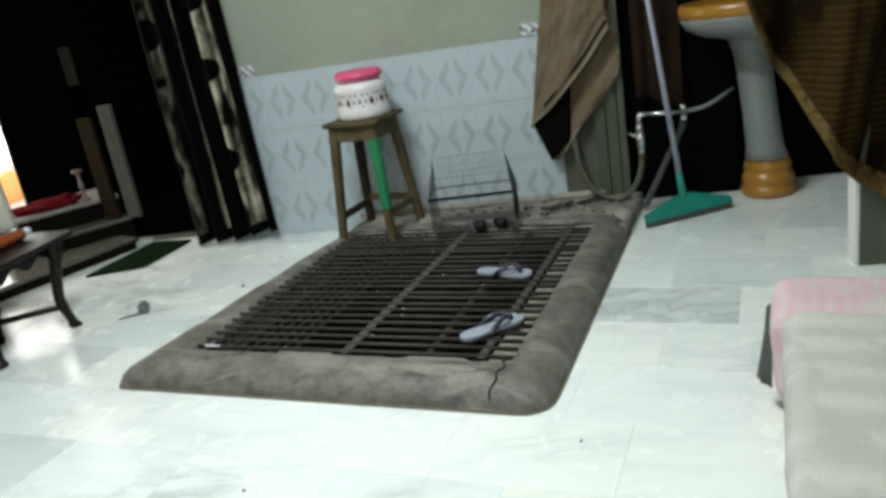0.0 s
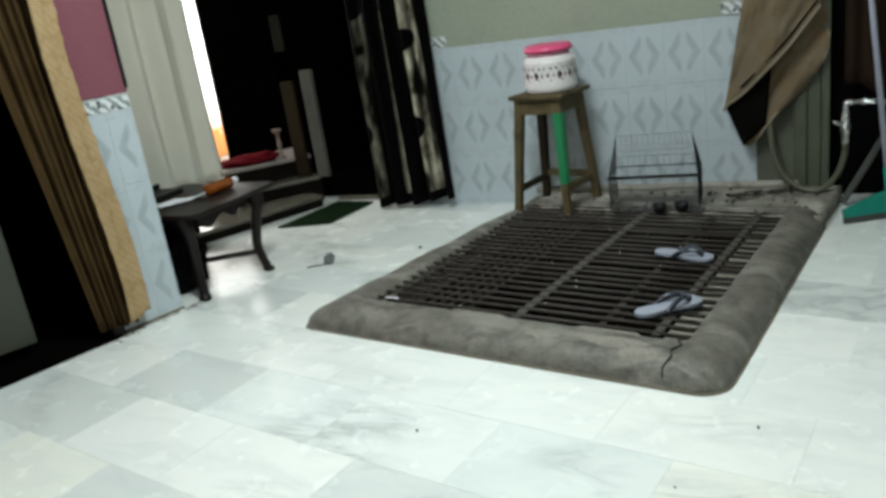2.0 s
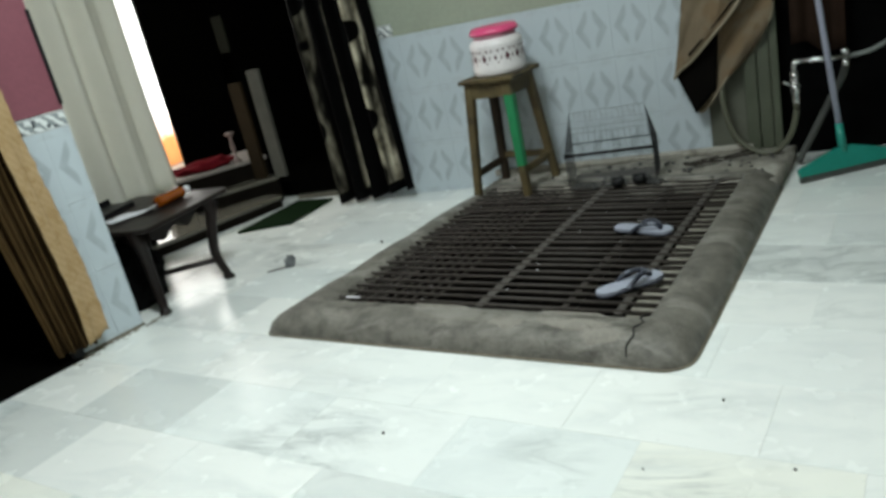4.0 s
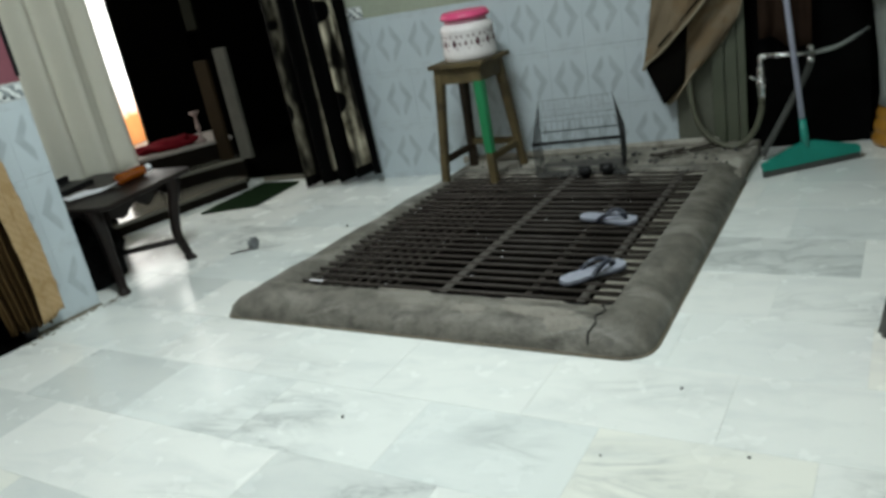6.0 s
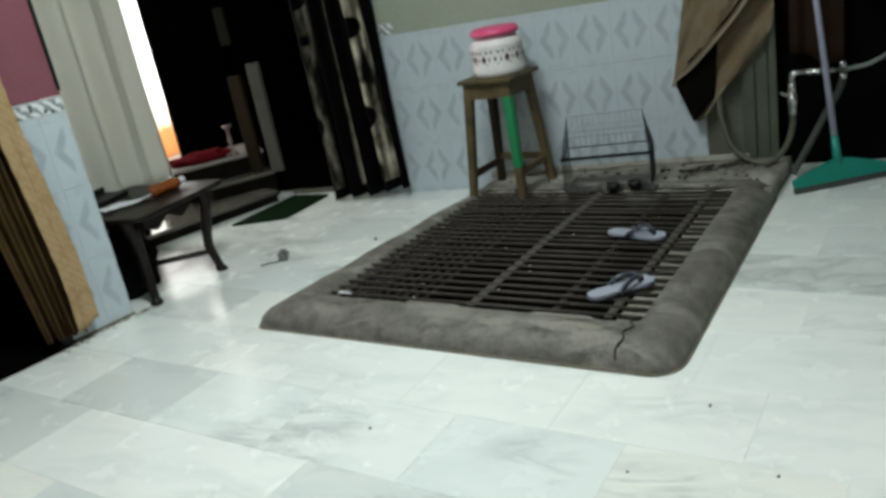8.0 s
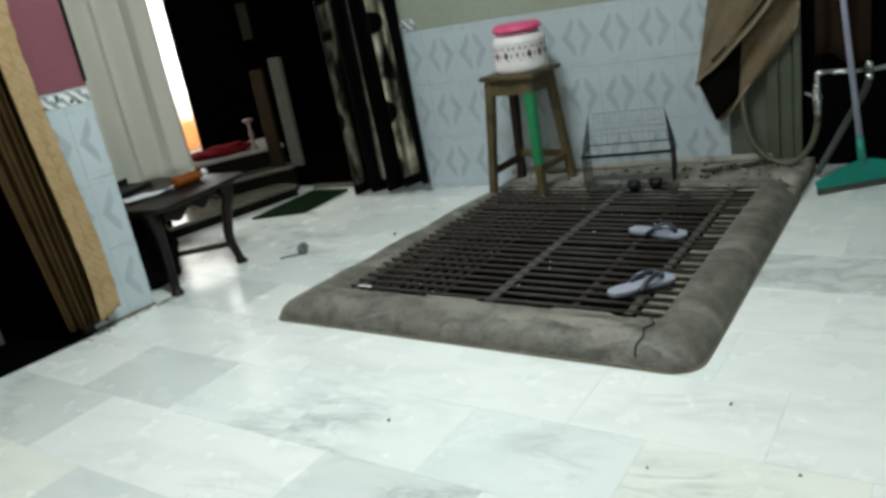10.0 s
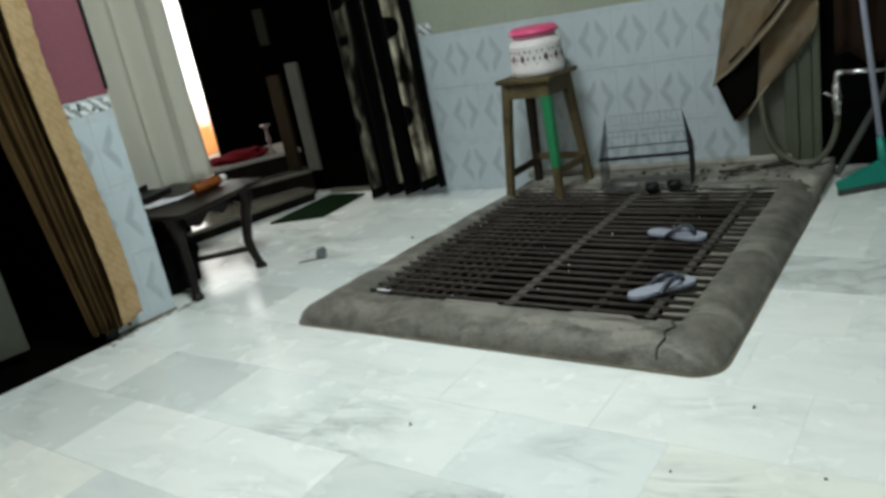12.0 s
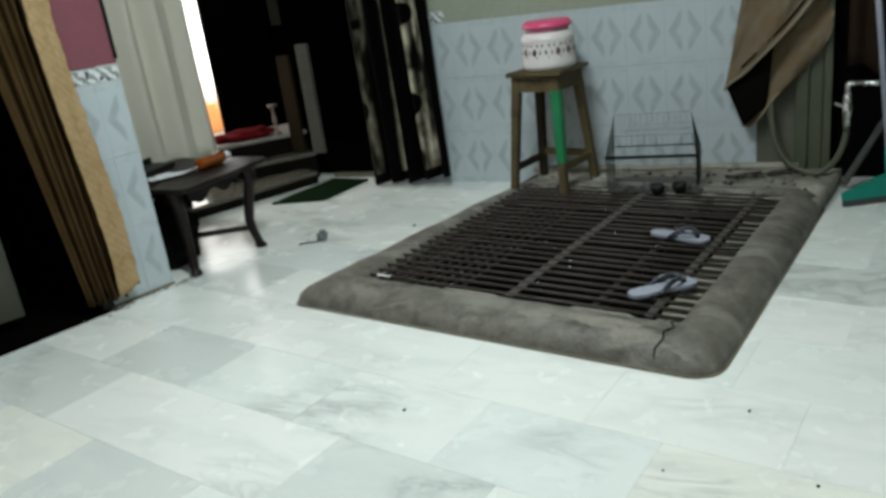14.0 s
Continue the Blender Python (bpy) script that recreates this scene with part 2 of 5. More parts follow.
def kerb_mat(name):
    """Cement worn by feet: mid grey with pale trowelled flats and dark dirt in the pores."""
    m, nt, b = node_mat(name)
    p = position(nt)
    st = nt.nodes.new("ShaderNodeMapping")
    st.inputs["Rotation"].default_value, st.inputs["Scale"].default_value = (0, 0, radians(9.5)), (0.6, 1.5, 1.0)
    link(nt, p, st.inputs["Vector"])
    big, mid, fine = noise_node(nt, st.outputs[0], 5, 6, 0.65, 0.6), noise_node(nt, p, 19, 5, 0.6), noise_node(nt, p, 95, 3)
    col = mixc(nt, ramp(nt, mid, [(0.32, (0, 0, 0)), (0.68, (1, 1, 1))]), (0.102, 0.096, 0.081), (0.245, 0.231, 0.198))
    col = mixc(nt, ramp(nt, big, [(0.52, (0, 0, 0)), (0.62, (0.8, 0.8, 0.8))]), col, (0.34, 0.322, 0.285))
    col = mixc(nt, ramp(nt, noise_node(nt, st.outputs[0], 9, 5, 0.6), [(0.55, (0, 0, 0)), (0.68, (0.85, 0.85, 0.85))]), col, (0.050, 0.045, 0.036))
    col = mixc(nt, math_node(nt, "MULTIPLY", fine, 0.5), col, (0.06, 0.055, 0.045))
    link(nt, col, b.inputs["Base Color"])
    link(nt, ramp(nt, big, [(0.3, (0.68, 0.68, 0.68)), (0.65, (0.34, 0.34, 0.34))]), b.inputs["Roughness"])
    bump(nt, b, mixc(nt, 0.4, mid, fine), 0.9, 0.016)
    return m


M_KERB = kerb_mat("trodden_cement")
M_DIRT = worn("brown_dirt", (0.10, 0.085, 0.06), (0.22, 0.19, 0.14), 0.9, 25, 120, 0.3)
M_LEDGE = worn("rough_cement", (0.085, 0.078, 0.063), (0.36, 0.337, 0.29), 0.85, 13, 60, 0.8, 0.01, stain=(0.44, 0.42, 0.37))
M_FILLET = worn("whitish_cement", (0.26, 0.245, 0.21), (0.42, 0.40, 0.35), 0.8, 18, 90, 0.5, 0.006, stain=(0.14, 0.125, 0.10))
M_PATCH = worn("pale_cement_patch", (0.19, 0.175, 0.15), (0.29, 0.27, 0.235), 0.8, 30, 120, 0.4, 0.003)
M_SILL = worn("pale_sill_cement", (0.20, 0.185, 0.15), (0.34, 0.32, 0.27), 0.85, 22, 110, 0.5, 0.004, stain=(0.10, 0.09, 0.072))
# Near-black cement: the darkness down the shaft is put into its colour
M_PIT = worn("unlit_pit_wall", (0.008, 0.007, 0.006), (0.016, 0.014, 0.012), 0.95, 5, 60, spec=0.02)
M_BAR = worn("rusty_iron", (0.030, 0.025, 0.022), (0.078, 0.066, 0.058), 0.55, 18, 160, 0.5, 0.002, metal=0.25, spec=0.25)
M_FLATBAR = worn("dusty_iron", (0.052, 0.046, 0.041), (0.10, 0.09, 0.08), 0.6, 20, 150, 0.4, 0.002, metal=0.2)
M_STOOL = worn("old_stool_wood", (0.062, 0.046, 0.020), (0.130, 0.098, 0.046), 0.6, 14, 130, 0.4, 0.002, spec=0.25, stain=(0.04, 0.028, 0.015))
# Darker copy of the stool wood, carrying the shade on the back leg
M_STOOLDARK = worn("shaded_stool_wood", (0.018, 0.013, 0.008), (0.038, 0.027, 0.017), 0.65, 14, 130, 0.4, 0.002, spec=0.15)
M_GREENPAINT = worn("green_paint", (0.004, 0.17, 0.055), (0.012, 0.23, 0.085), 0.5, 20, 120, 0.3, 0.002)
M_JAR = worn("white_plastic", (0.72, 0.68, 0.69), (0.80, 0.77, 0.77), 0.35, 6, 60, 0.03)
M_PINK = worn("pink_plastic", (0.70, 0.075, 0.20), (0.78, 0.10, 0.25), 0.35, 6, 60, 0.03)
M_PINKPALE = worn("pale_pink_plastic", (0.42, 0.20, 0.26), (0.50, 0.26, 0.32), 0.35, 6, 60, 0.03)
M_MOTIF = worn("maroon_print", (0.11, 0.035, 0.048), (0.17, 0.055, 0.072), 0.5, 20, 60, 0.0)
M_WIRE = worn("grey_wire", (0.016, 0.017, 0.018), (0.036, 0.038, 0.040), 0.6, 20, 100, 0.1, metal=0.3)
M_BLACK = worn("black_plastic", (0.008, 0.008, 0.009), (0.015, 0.015, 0.016), 0.45, 10, 80, 0.1, spec=0.2)
M_BAG = worn("black_bag_cloth", (0.0015, 0.0015, 0.0015), (0.004, 0.004, 0.0045), 0.75, 14, 90, 0.3, spec=0.06)
M_TABLE = worn("dark_polished_wood", (0.007, 0.005, 0.0045), (0.015, 0.010, 0.009), 0.40, 10, 90, 0.15, 0.001, spec=0.22)
M_MAT = cloth_mat("green_doormat", (0.003, 0.011, 0.003), (0.006, 0.020, 0.005), 220, 1.0)
M_CREAM = cloth_mat("cream_curtain_cloth", (0.78, 0.76, 0.67), (0.85, 0.83, 0.74), 400)
M_BROWN = cloth_mat("brown_curtain_cloth", (0.036, 0.021, 0.008), (0.105, 0.064, 0.027), 300)
M_TAN = cloth_mat("tan_curtain_cloth", (0.42, 0.29, 0.15), (0.54, 0.39, 0.225), 160, stripes=("DIAGONAL", 17.0, (0.33, 0.22, 0.11), 0.35), blotch=(22.0, (0.38, 0.255, 0.125)))
M_DOOR = worn("grey_beige_door_paint", (0.036, 0.040, 0.028), (0.058, 0.062, 0.045), 0.45, 3, 60, 0.05)
def translucent(m, weight, colour):
    nt = m.node_tree
    out, b = nt.nodes["Material Output"], nt.nodes["Principled BSDF"]
    tr, mx = nt.nodes.new("ShaderNodeBsdfTranslucent"), nt.nodes.new("ShaderNodeMixShader")
    tr.inputs["Color"].default_value = (*colour, 1)
    mx.inputs[0].default_value = weight
    link(nt, b.outputs[0], mx.inputs[1])
    link(nt, tr.outputs[0], mx.inputs[2])
    link(nt, mx.outputs[0], out.inputs["Surface"])


translucent(M_CREAM, 0.16, (0.62, 0.60, 0.54))
M_SPOT = spotted_mat("spotted_satin")
M_TOWEL = cloth_mat("brown_towel", (0.145, 0.112, 0.074), (0.26, 0.205, 0.142), 260, blotch=(7.0, (0.19, 0.135, 0.082)))
M_HEM = cloth_mat("towel_hem", (0.24, 0.20, 0.14), (0.34, 0.29, 0.21), 260)
# Near-black copy of the towel cloth, with the shade inside the fold as colour
M_TOWELIN = cloth_mat("near_black_towel", (0.003, 0.0025, 0.002), (0.006, 0.005, 0.004), 260)
M_FRAME = worn("grey_green_frame_paint", (0.054, 0.063, 0.040), (0.090, 0.101, 0.068), 0.5, 6, 70, 0.15)
# Olive paint with the shadow below the towel mixed into its colour
M_OLIVEDARK = worn("shaded_olive_paint", (0.092, 0.096, 0.074), (0.128, 0.132, 0.104), 0.6, 5, 60, 0.1, spec=0.2)
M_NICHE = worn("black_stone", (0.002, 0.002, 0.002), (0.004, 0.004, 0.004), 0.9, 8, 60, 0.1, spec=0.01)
M_TEAL = worn("teal_plastic", (0.008, 0.20, 0.15), (0.015, 0.27, 0.21), 0.4, 8, 80, 0.05)
M_LILAC = worn("lilac_tube_paint", (0.30, 0.31, 0.40), (0.38, 0.39, 0.48), 0.4, 8, 80, 0.05)
M_RUBBER = worn("grey_rubber", (0.04, 0.043, 0.04), (0.075, 0.078, 0.07), 0.8, 20, 90)
M_CHROME = worn("worn_chrome", (0.62, 0.62, 0.62), (0.75, 0.75, 0.75), 0.25, 20, 100, 0.05, metal=1.0)
M_HOSE = worn("grey_hose", (0.075, 0.077, 0.052), (0.115, 0.117, 0.08), 0.45, 12, 90, 0.1)
M_CERAMIC = worn("grey_white_ceramic", (0.20, 0.215, 0.205), (0.26, 0.275, 0.26), 0.3, 4, 50, 0.02)
M_MUSTARD = worn("mustard_ceramic", (0.32, 0.145, 0.020), (0.40, 0.195, 0.028), 0.3, 8, 60, 0.05)
M_DIMCLOTH = cloth_mat("dim_brown_cloth", (0.020, 0.012, 0.008), (0.038, 0.022, 0.015), 250)
M_GOLD = cloth_mat("brown_gold_cloth", (0.014, 0.008, 0.002), (0.034, 0.019, 0.006), 200, stripes=("Z", 13.0, (0.085, 0.050, 0.014), 0.45), blotch=(4.0, (0.014, 0.008, 0.003)))
M_GOLDEDGE = cloth_mat("gold_border_cloth", (0.10, 0.062, 0.020), (0.17, 0.11, 0.042), 160, blotch=(40.0, (0.07, 0.042, 0.014)))
M_BEDWHITE = cloth_mat("ribbed_white_cloth", (0.56, 0.545, 0.49), (0.68, 0.665, 0.61), 180, stripes=("Y", 2.6, (0.42, 0.40, 0.36), 0.5), blotch=(6.0, (0.50, 0.485, 0.44)))
M_BEDPINK = cloth_mat("pink_fringe_cloth", (0.68, 0.40, 0.47), (0.74, 0.56, 0.60), 220, stripes=("X", 9.0, (0.66, 0.60, 0.57), 0.6), blotch=(9.0, (0.66, 0.60, 0.56)))
M_SOLE = worn("pale_blue_foam", (0.26, 0.28, 0.35), (0.36, 0.38, 0.45), 0.7, 25, 120, 0.3, 0.002)
M_CAMO = worn("patterned_strap", (0.008, 0.011, 0.022), (0.024, 0.030, 0.05), 0.5, 70, 150, stain=(0.30, 0.32, 0.38))
M_STRAP = worn("navy_rubber", (0.018, 0.022, 0.035), (0.04, 0.045, 0.065), 0.5, 20, 90)
M_PEARL = worn("dull_pink_metal", (0.16, 0.11, 0.10), (0.22, 0.16, 0.145), 0.5, 10, 80)
M_PLANKW = worn("grey_board", (0.055, 0.054, 0.046), (0.10, 0.098, 0.084), 0.8, 6, 80, spec=0.08)
M_PLANKB = worn("brown_board", (0.014, 0.0095, 0.005), (0.026, 0.018, 0.0095), 0.8, 6, 80, spec=0.05)
M_DARKBOARD = worn("dim_board", (0.006, 0.0065, 0.0045), (0.012, 0.0125, 0.009), 0.9, 8, 70, spec=0.03)
# Near-black step bodies put the darkness under each tread into the colour
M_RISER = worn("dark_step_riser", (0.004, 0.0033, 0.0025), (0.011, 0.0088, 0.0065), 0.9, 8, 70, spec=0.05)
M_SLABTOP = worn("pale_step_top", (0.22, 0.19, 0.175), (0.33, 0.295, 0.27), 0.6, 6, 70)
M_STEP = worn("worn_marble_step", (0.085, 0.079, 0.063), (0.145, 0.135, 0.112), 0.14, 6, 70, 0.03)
M_RED = cloth_mat("red_cloth", (0.09, 0.004, 0.008), (0.15, 0.010, 0.015), 250)
M_AMBER = worn("amber_bottle", (0.26, 0.055, 0.003), (0.46, 0.12, 0.010), 0.10, 8, 60, 0.02)
M_AMBER.node_tree.nodes["Principled BSDF"].inputs["Transmission Weight"].default_value = 0.35
M_AMBER.node_tree.nodes["Principled BSDF"].inputs["Coat Weight"].default_value = 1.0
M_AMBER.node_tree.nodes["Principled BSDF"].inputs["Coat Roughness"].default_value = 0.12
M_PAPER = worn("white_paper", (0.68, 0.68, 0.74), (0.78, 0.78, 0.82), 0.85, 8, 60, 0.05)
M_DEBRIS = worn("dark_litter", (0.018, 0.018, 0.017), (0.075, 0.075, 0.072), 0.6, 60, 200)
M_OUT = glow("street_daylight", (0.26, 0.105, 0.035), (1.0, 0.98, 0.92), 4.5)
M_TWIG = worn("dry_twig", (0.012, 0.009, 0.006), (0.035, 0.026, 0.018), 0.85, 30, 150, 0.4, 0.002)
M_FOIL = worn("crumpled_foil", (0.07, 0.075, 0.08), (0.20, 0.21, 0.22), 0.4, 60, 200, 0.4, 0.002, stain=(0.02, 0.02, 0.02))


# ---- mesh tools ----
def finish(name, bm, material, parent=None, label="", smooth=False, m=None):
    bmesh.ops.recalc_face_normals(bm, faces=bm.faces)
    me = bpy.data.meshes.new(name)
    bm.to_mesh(me)
    bm.free()
    me.materials.append(material)
    if smooth:
        me.shade_smooth()
    ob = new(name, me)
    if m is not None:
        ob.matrix_basis = m
    if parent:
        ob.parent = parent
    if label:
        ob["label"] = label
    return ob


def part(name, bm, material, parent, label="", smooth=False, m=None):
    return finish(name, bm, material, parent, label, smooth, m)


def thing(name, label, category, group="", kind="", m=None):
    ob = new(name)
    ob.empty_display_size = 0.05
    if m is not None:
        ob.matrix_basis = m
    return tagged(ob, label, category, group, kind)


def structure(name, bm, material, label, category, smooth=False, m=None):
    return tagged(finish(name, bm, material, None, "", smooth, m), label, category, "", "structure")


def box(bm, lo, hi, bevel=0.0, m=None):
    lo, hi = Vector(lo), Vector(hi)
    t = Matrix.Translation((lo + hi) / 2) @ Matrix.Diagonal((*(hi - lo), 1))
    made = bmesh.ops.create_cube(bm, size=1, matrix=t)["verts"]
    if bevel:
        edges = list({e for v in made for e in v.link_edges})
        out = bmesh.ops.bevel(bm, geom=edges, offset=bevel, segments=2, profile=0.5, affect="EDGES")
        made = list({v for f in out["faces"] for v in f.verts} | {v for v in made if v.is_valid})
    if m is not None:
        bmesh.ops.transform(bm, matrix=m, verts=made)
    return made


def box_bm(lo, hi, bevel=0.0, m=None):
    bm = bmesh.new()
    box(bm, lo, hi, bevel, m)
    return bm


def rod(bm, a, b, r0, r1=None, seg=10):
    a, b = Vector(a), Vector(b)
    d = b - a
    m = Matrix.Translation((a + b) / 2) @ d.to_track_quat("Z", "Y").to_matrix().to_4x4()
    bmesh.ops.create_cone(bm, cap_ends=True, segments=seg, radius1=r0, radius2=r0 if r1 is None else r1, depth=d.length, matrix=m)


def taper(bm, a, b, wa, wb):
    """A square bar from a to b, wa wide at a and wb at b."""
    a, b = Vector(a), Vector(b)
    rings = []
    for c, w in ((a, wa), (b, wb)):
        h = w / 2
        k = h * 0.25
        rings.append([bm.verts.new(c + Vector(o)) for o in ((-h + k, -h, 0), (h - k, -h, 0), (h, -h + k, 0), (h, h - k, 0), (h - k, h, 0), (-h + k, h, 0), (-h, h - k, 0), (-h, -h + k, 0))])
    for k in range(8):
        bm.faces.new((rings[0][k], rings[0][(k + 1) % 8], rings[1][(k + 1) % 8], rings[1][k]))
    bm.faces.new(rings[0]), bm.faces.new(rings[1])


def lathe(bm, profile, seg=40, centre=(0, 0)):
    rings = [[bm.verts.new((centre[0] + r * math.cos(2 * math.pi * k / seg), centre[1] + r * math.sin(2 * math.pi * k / seg), z)) for k in range(seg)] for r, z in profile]
    for a, b in zip(rings, rings[1:]):
        for k in range(seg):
            bm.faces.new((a[k], a[(k + 1) % seg], b[(k + 1) % seg], b[k]))
    bm.faces.new(rings[0][::-1]), bm.faces.new(rings[-1])


def smooth_path(points, n=8):
    pts = [Vector(p) for p in points]
    pts = [pts[0] * 2 - pts[1], *pts, pts[-1] * 2 - pts[-2]]
    out = []
    for a, b, c, d in zip(pts, pts[1:], pts[2:], pts[3:]):
        for k in range(n):
            t = k / n
            out.append(0.5 * ((2 * b) + (c - a) * t + (2 * a - 5 * b + 4 * c - d) * t * t + (3 * b - a - 3 * c + d) * t ** 3))
    return out + [pts[-2]]


def tube(bm, points, r, seg=10, n=8):
    path = smooth_path(points, n)
    rings = []
    for k, c in enumerate(path):
        d = path[min(k + 1, len(path) - 1)] - path[max(k - 1, 0)]
        q = d.to_track_quat("Z", "Y")
        rings.append([bm.verts.new(c + q @ Vector((r * math.cos(2 * math.pi * j / seg), r * math.sin(2 * math.pi * j / seg), 0))) for j in range(seg)])
    for a, b in zip(rings, rings[1:]):
        for j in range(seg):
            bm.faces.new((a[j], a[(j + 1) % seg], b[(j + 1) % seg], b[j]))
    bm.faces.new(rings[0][::-1]), bm.faces.new(rings[-1])


def sheet(bm, f, ns, nt, thick=0.004):
    """A cloth f(s, t) with s across and t downwards, both 0 to 1, with a back face and closed hems."""
    uv = bm.loops.layers.uv.new("uv")
    pts = [[Vector(f(i / ns, j / nt)) for i in range(ns + 1)] for j in range(nt + 1)]
    sides = []
    for sgn in (0, 1):
        g = []
        for j in range(nt + 1):
            row = []
            for i in range(ns + 1):
                du = pts[j][min(i + 1, ns)] - pts[j][max(i - 1, 0)]
                dv = pts[min(j + 1, nt)][i] - pts[max(j - 1, 0)][i]
                nrm = du.cross(dv).normalized()
                row.append(bm.verts.new(pts[j][i] + nrm * thick * (0.5 - sgn)))
            g.append(row)
        sides.append(g)

    def quad(vs, st):
        face = bm.faces.new(vs)
        for lp, c in zip(face.loops, st):
            lp[uv].uv = c
    for g in sides:
        for j in range(nt):
            for i in range(ns):
                st = [(i / ns, 1 - j / nt), ((i + 1) / ns, 1 - j / nt), ((i + 1) / ns, 1 - (j + 1) / nt), (i / ns, 1 - (j + 1) / nt)]
                quad((g[j][i], g[j][i + 1], g[j + 1][i + 1], g[j + 1][i]), st)
    a, b = sides
    rim = [(0, i) for i in range(ns + 1)] + [(j, ns) for j in range(1, nt + 1)] + [(nt, i) for i in range(ns - 1, -1, -1)] + [(j, 0) for j in range(nt - 1, 0, -1)]
    for (j, i), (q, p) in zip(rim, rim[1:] + rim[:1]):
        quad((a[j][i], a[q][p], b[q][p], b[j][i]), [(i / ns, 1 - j / nt)] * 4)


def lerp_list(table, s):
    for (s0, *a), (s1, *b) in zip(table, table[1:]):
        if s <= s1:
            k = (s - s0) / (s1 - s0)
            return [x + (y - x) * k for x, y in zip(a, b)]
    return list(table[-1][1:])


FLOOR_TURN = -9.5
UV = pose(0, 0, 0, 0, 0, FLOOR_TURN)      # the frame in which floor slabs, kerb and grate lie
CU, SU = math.cos(radians(FLOOR_TURN)), math.sin(radians(FLOOR_TURN))


def to_world(u, v, z=0.0):
    return Vector((u * CU - v * SU, u * SU + v * CU, z))


# ---- the large structure ----
# kerb outline in the floor frame
HOLE = (0.09, -1.62, 1.34, -0.26)

bm = bmesh.new()
for lo, hi in (((-5, -7, -0.12), (5, HOLE[1] - 0.06, -0.0014)), ((-5, HOLE[1] - 0.06, -0.12), (HOLE[0] - 0.06, 3.4, -0.0014)), ((HOLE[2] + 0.06, HOLE[1] - 0.06, -0.12), (5, 3.4, -0.0014)),
               ((HOLE[0] - 0.06, HOLE[3] + 0.06, -0.12), (HOLE[2] + 0.06, 3.4, -0.0014))):
    box(bm, lo, hi)
floor = structure("floor", bm, M_GROUT, "white marble slab floor with grey veins", "floor", m=UV)

# back wall: tiled to 0.9 m, olive plaster above, with a dark niche beside the basin
T = 0.2
bm = bmesh.new()
box(bm, (-0.74, 0.008, 0), (1.44, T, 0.9))
box(bm, (-0.74, 0.0, 0.9), (1.44, T, 2.9))
box(bm, (1.44, 0.0, 1.5), (2.6, T, 2.9))
box(bm, (2.6, 0.0, 0), (3.4, T, 2.9))
box(bm, (-1.9, 0.0, 2.1), (-0.74, T, 2.9))
wall_back = structure("wall_back", bm, M_GREEN, "olive plaster wall above pale glazed tiles", "wall")
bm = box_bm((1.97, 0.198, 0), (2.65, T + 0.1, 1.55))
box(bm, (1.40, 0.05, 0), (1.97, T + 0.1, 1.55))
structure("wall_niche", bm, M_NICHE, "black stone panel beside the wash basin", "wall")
bm = box_bm((2.6, -0.006, 0.0), (3.2, 0.0, 0.9))
structure("wall_skirting_tiles", bm, M_JOINT, "pale grey tiled wall behind the wash basin", "wall")

# pier of the door side wall
LW = pose(-1.165, -1.65, 0, 0, 0, 75)      # local x runs along the wall, y points away from the room
bm = box_bm((-0.30, 0.008, 0), (0, 0.16, 0.9))
wall_left = structure("wall_left", bm, M_JOINT, "narrow pier with pale tiles, border band and maroon paint", "wall", m=LW)
bm = bmesh.new()
box(bm, (-0.30, 0.0, 0.972), (0, 0.16, 2.9))
box(bm, (-1.35, 0.0, 2.1), (-0.30, 0.16, 2.9))
box(bm, (-3.8, 0.0, 0.0), (-1.35, 0.16, 2.9))
structure("wall_left_upper", bm, M_MAROON, "maroon painted plaster wall above the tiles", "wall", m=LW)
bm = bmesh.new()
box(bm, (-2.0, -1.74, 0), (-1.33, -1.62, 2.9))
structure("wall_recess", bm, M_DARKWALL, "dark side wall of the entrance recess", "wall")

# room behind the door curtain and passage behind the back wall, their darkness put into the colour
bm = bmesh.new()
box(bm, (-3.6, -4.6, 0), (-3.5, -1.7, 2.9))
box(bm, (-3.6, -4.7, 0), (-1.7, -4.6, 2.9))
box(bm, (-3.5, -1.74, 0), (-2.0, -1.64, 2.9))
# Near-black sheet laid over the slabs as shade at the doorway foot
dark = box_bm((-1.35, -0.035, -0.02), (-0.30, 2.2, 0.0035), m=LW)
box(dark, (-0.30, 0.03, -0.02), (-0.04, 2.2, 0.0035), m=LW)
structure("floor_side_room_shade", dark, M_DARKWALL, "near-black sheet for the shade on the side room floor", "floor")
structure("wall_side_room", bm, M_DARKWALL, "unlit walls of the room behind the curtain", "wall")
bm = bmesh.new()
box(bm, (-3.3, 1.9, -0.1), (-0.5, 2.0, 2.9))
# Near-black sheets over the passage floor carry its darkness
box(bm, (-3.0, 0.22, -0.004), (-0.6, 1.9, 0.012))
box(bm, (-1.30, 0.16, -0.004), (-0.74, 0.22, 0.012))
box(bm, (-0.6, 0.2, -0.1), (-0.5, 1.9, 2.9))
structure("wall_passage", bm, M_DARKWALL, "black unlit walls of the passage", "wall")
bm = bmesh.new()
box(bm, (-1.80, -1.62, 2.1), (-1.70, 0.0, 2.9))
# Low block added behind the curtain to narrow the street glow on the floor
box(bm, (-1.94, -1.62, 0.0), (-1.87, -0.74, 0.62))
structure("wall_entrance", bm, M_DARKWALL, "dark wall over the entrance and added low block against street light", "wall")

bm = bmesh.new()
box(bm, (3.2, -5.4, 0), (3.35, 0, 2.9))
structure("wall_right", bm, M_GREEN, "olive plaster side wall", "wall")
bm = bmesh.new()
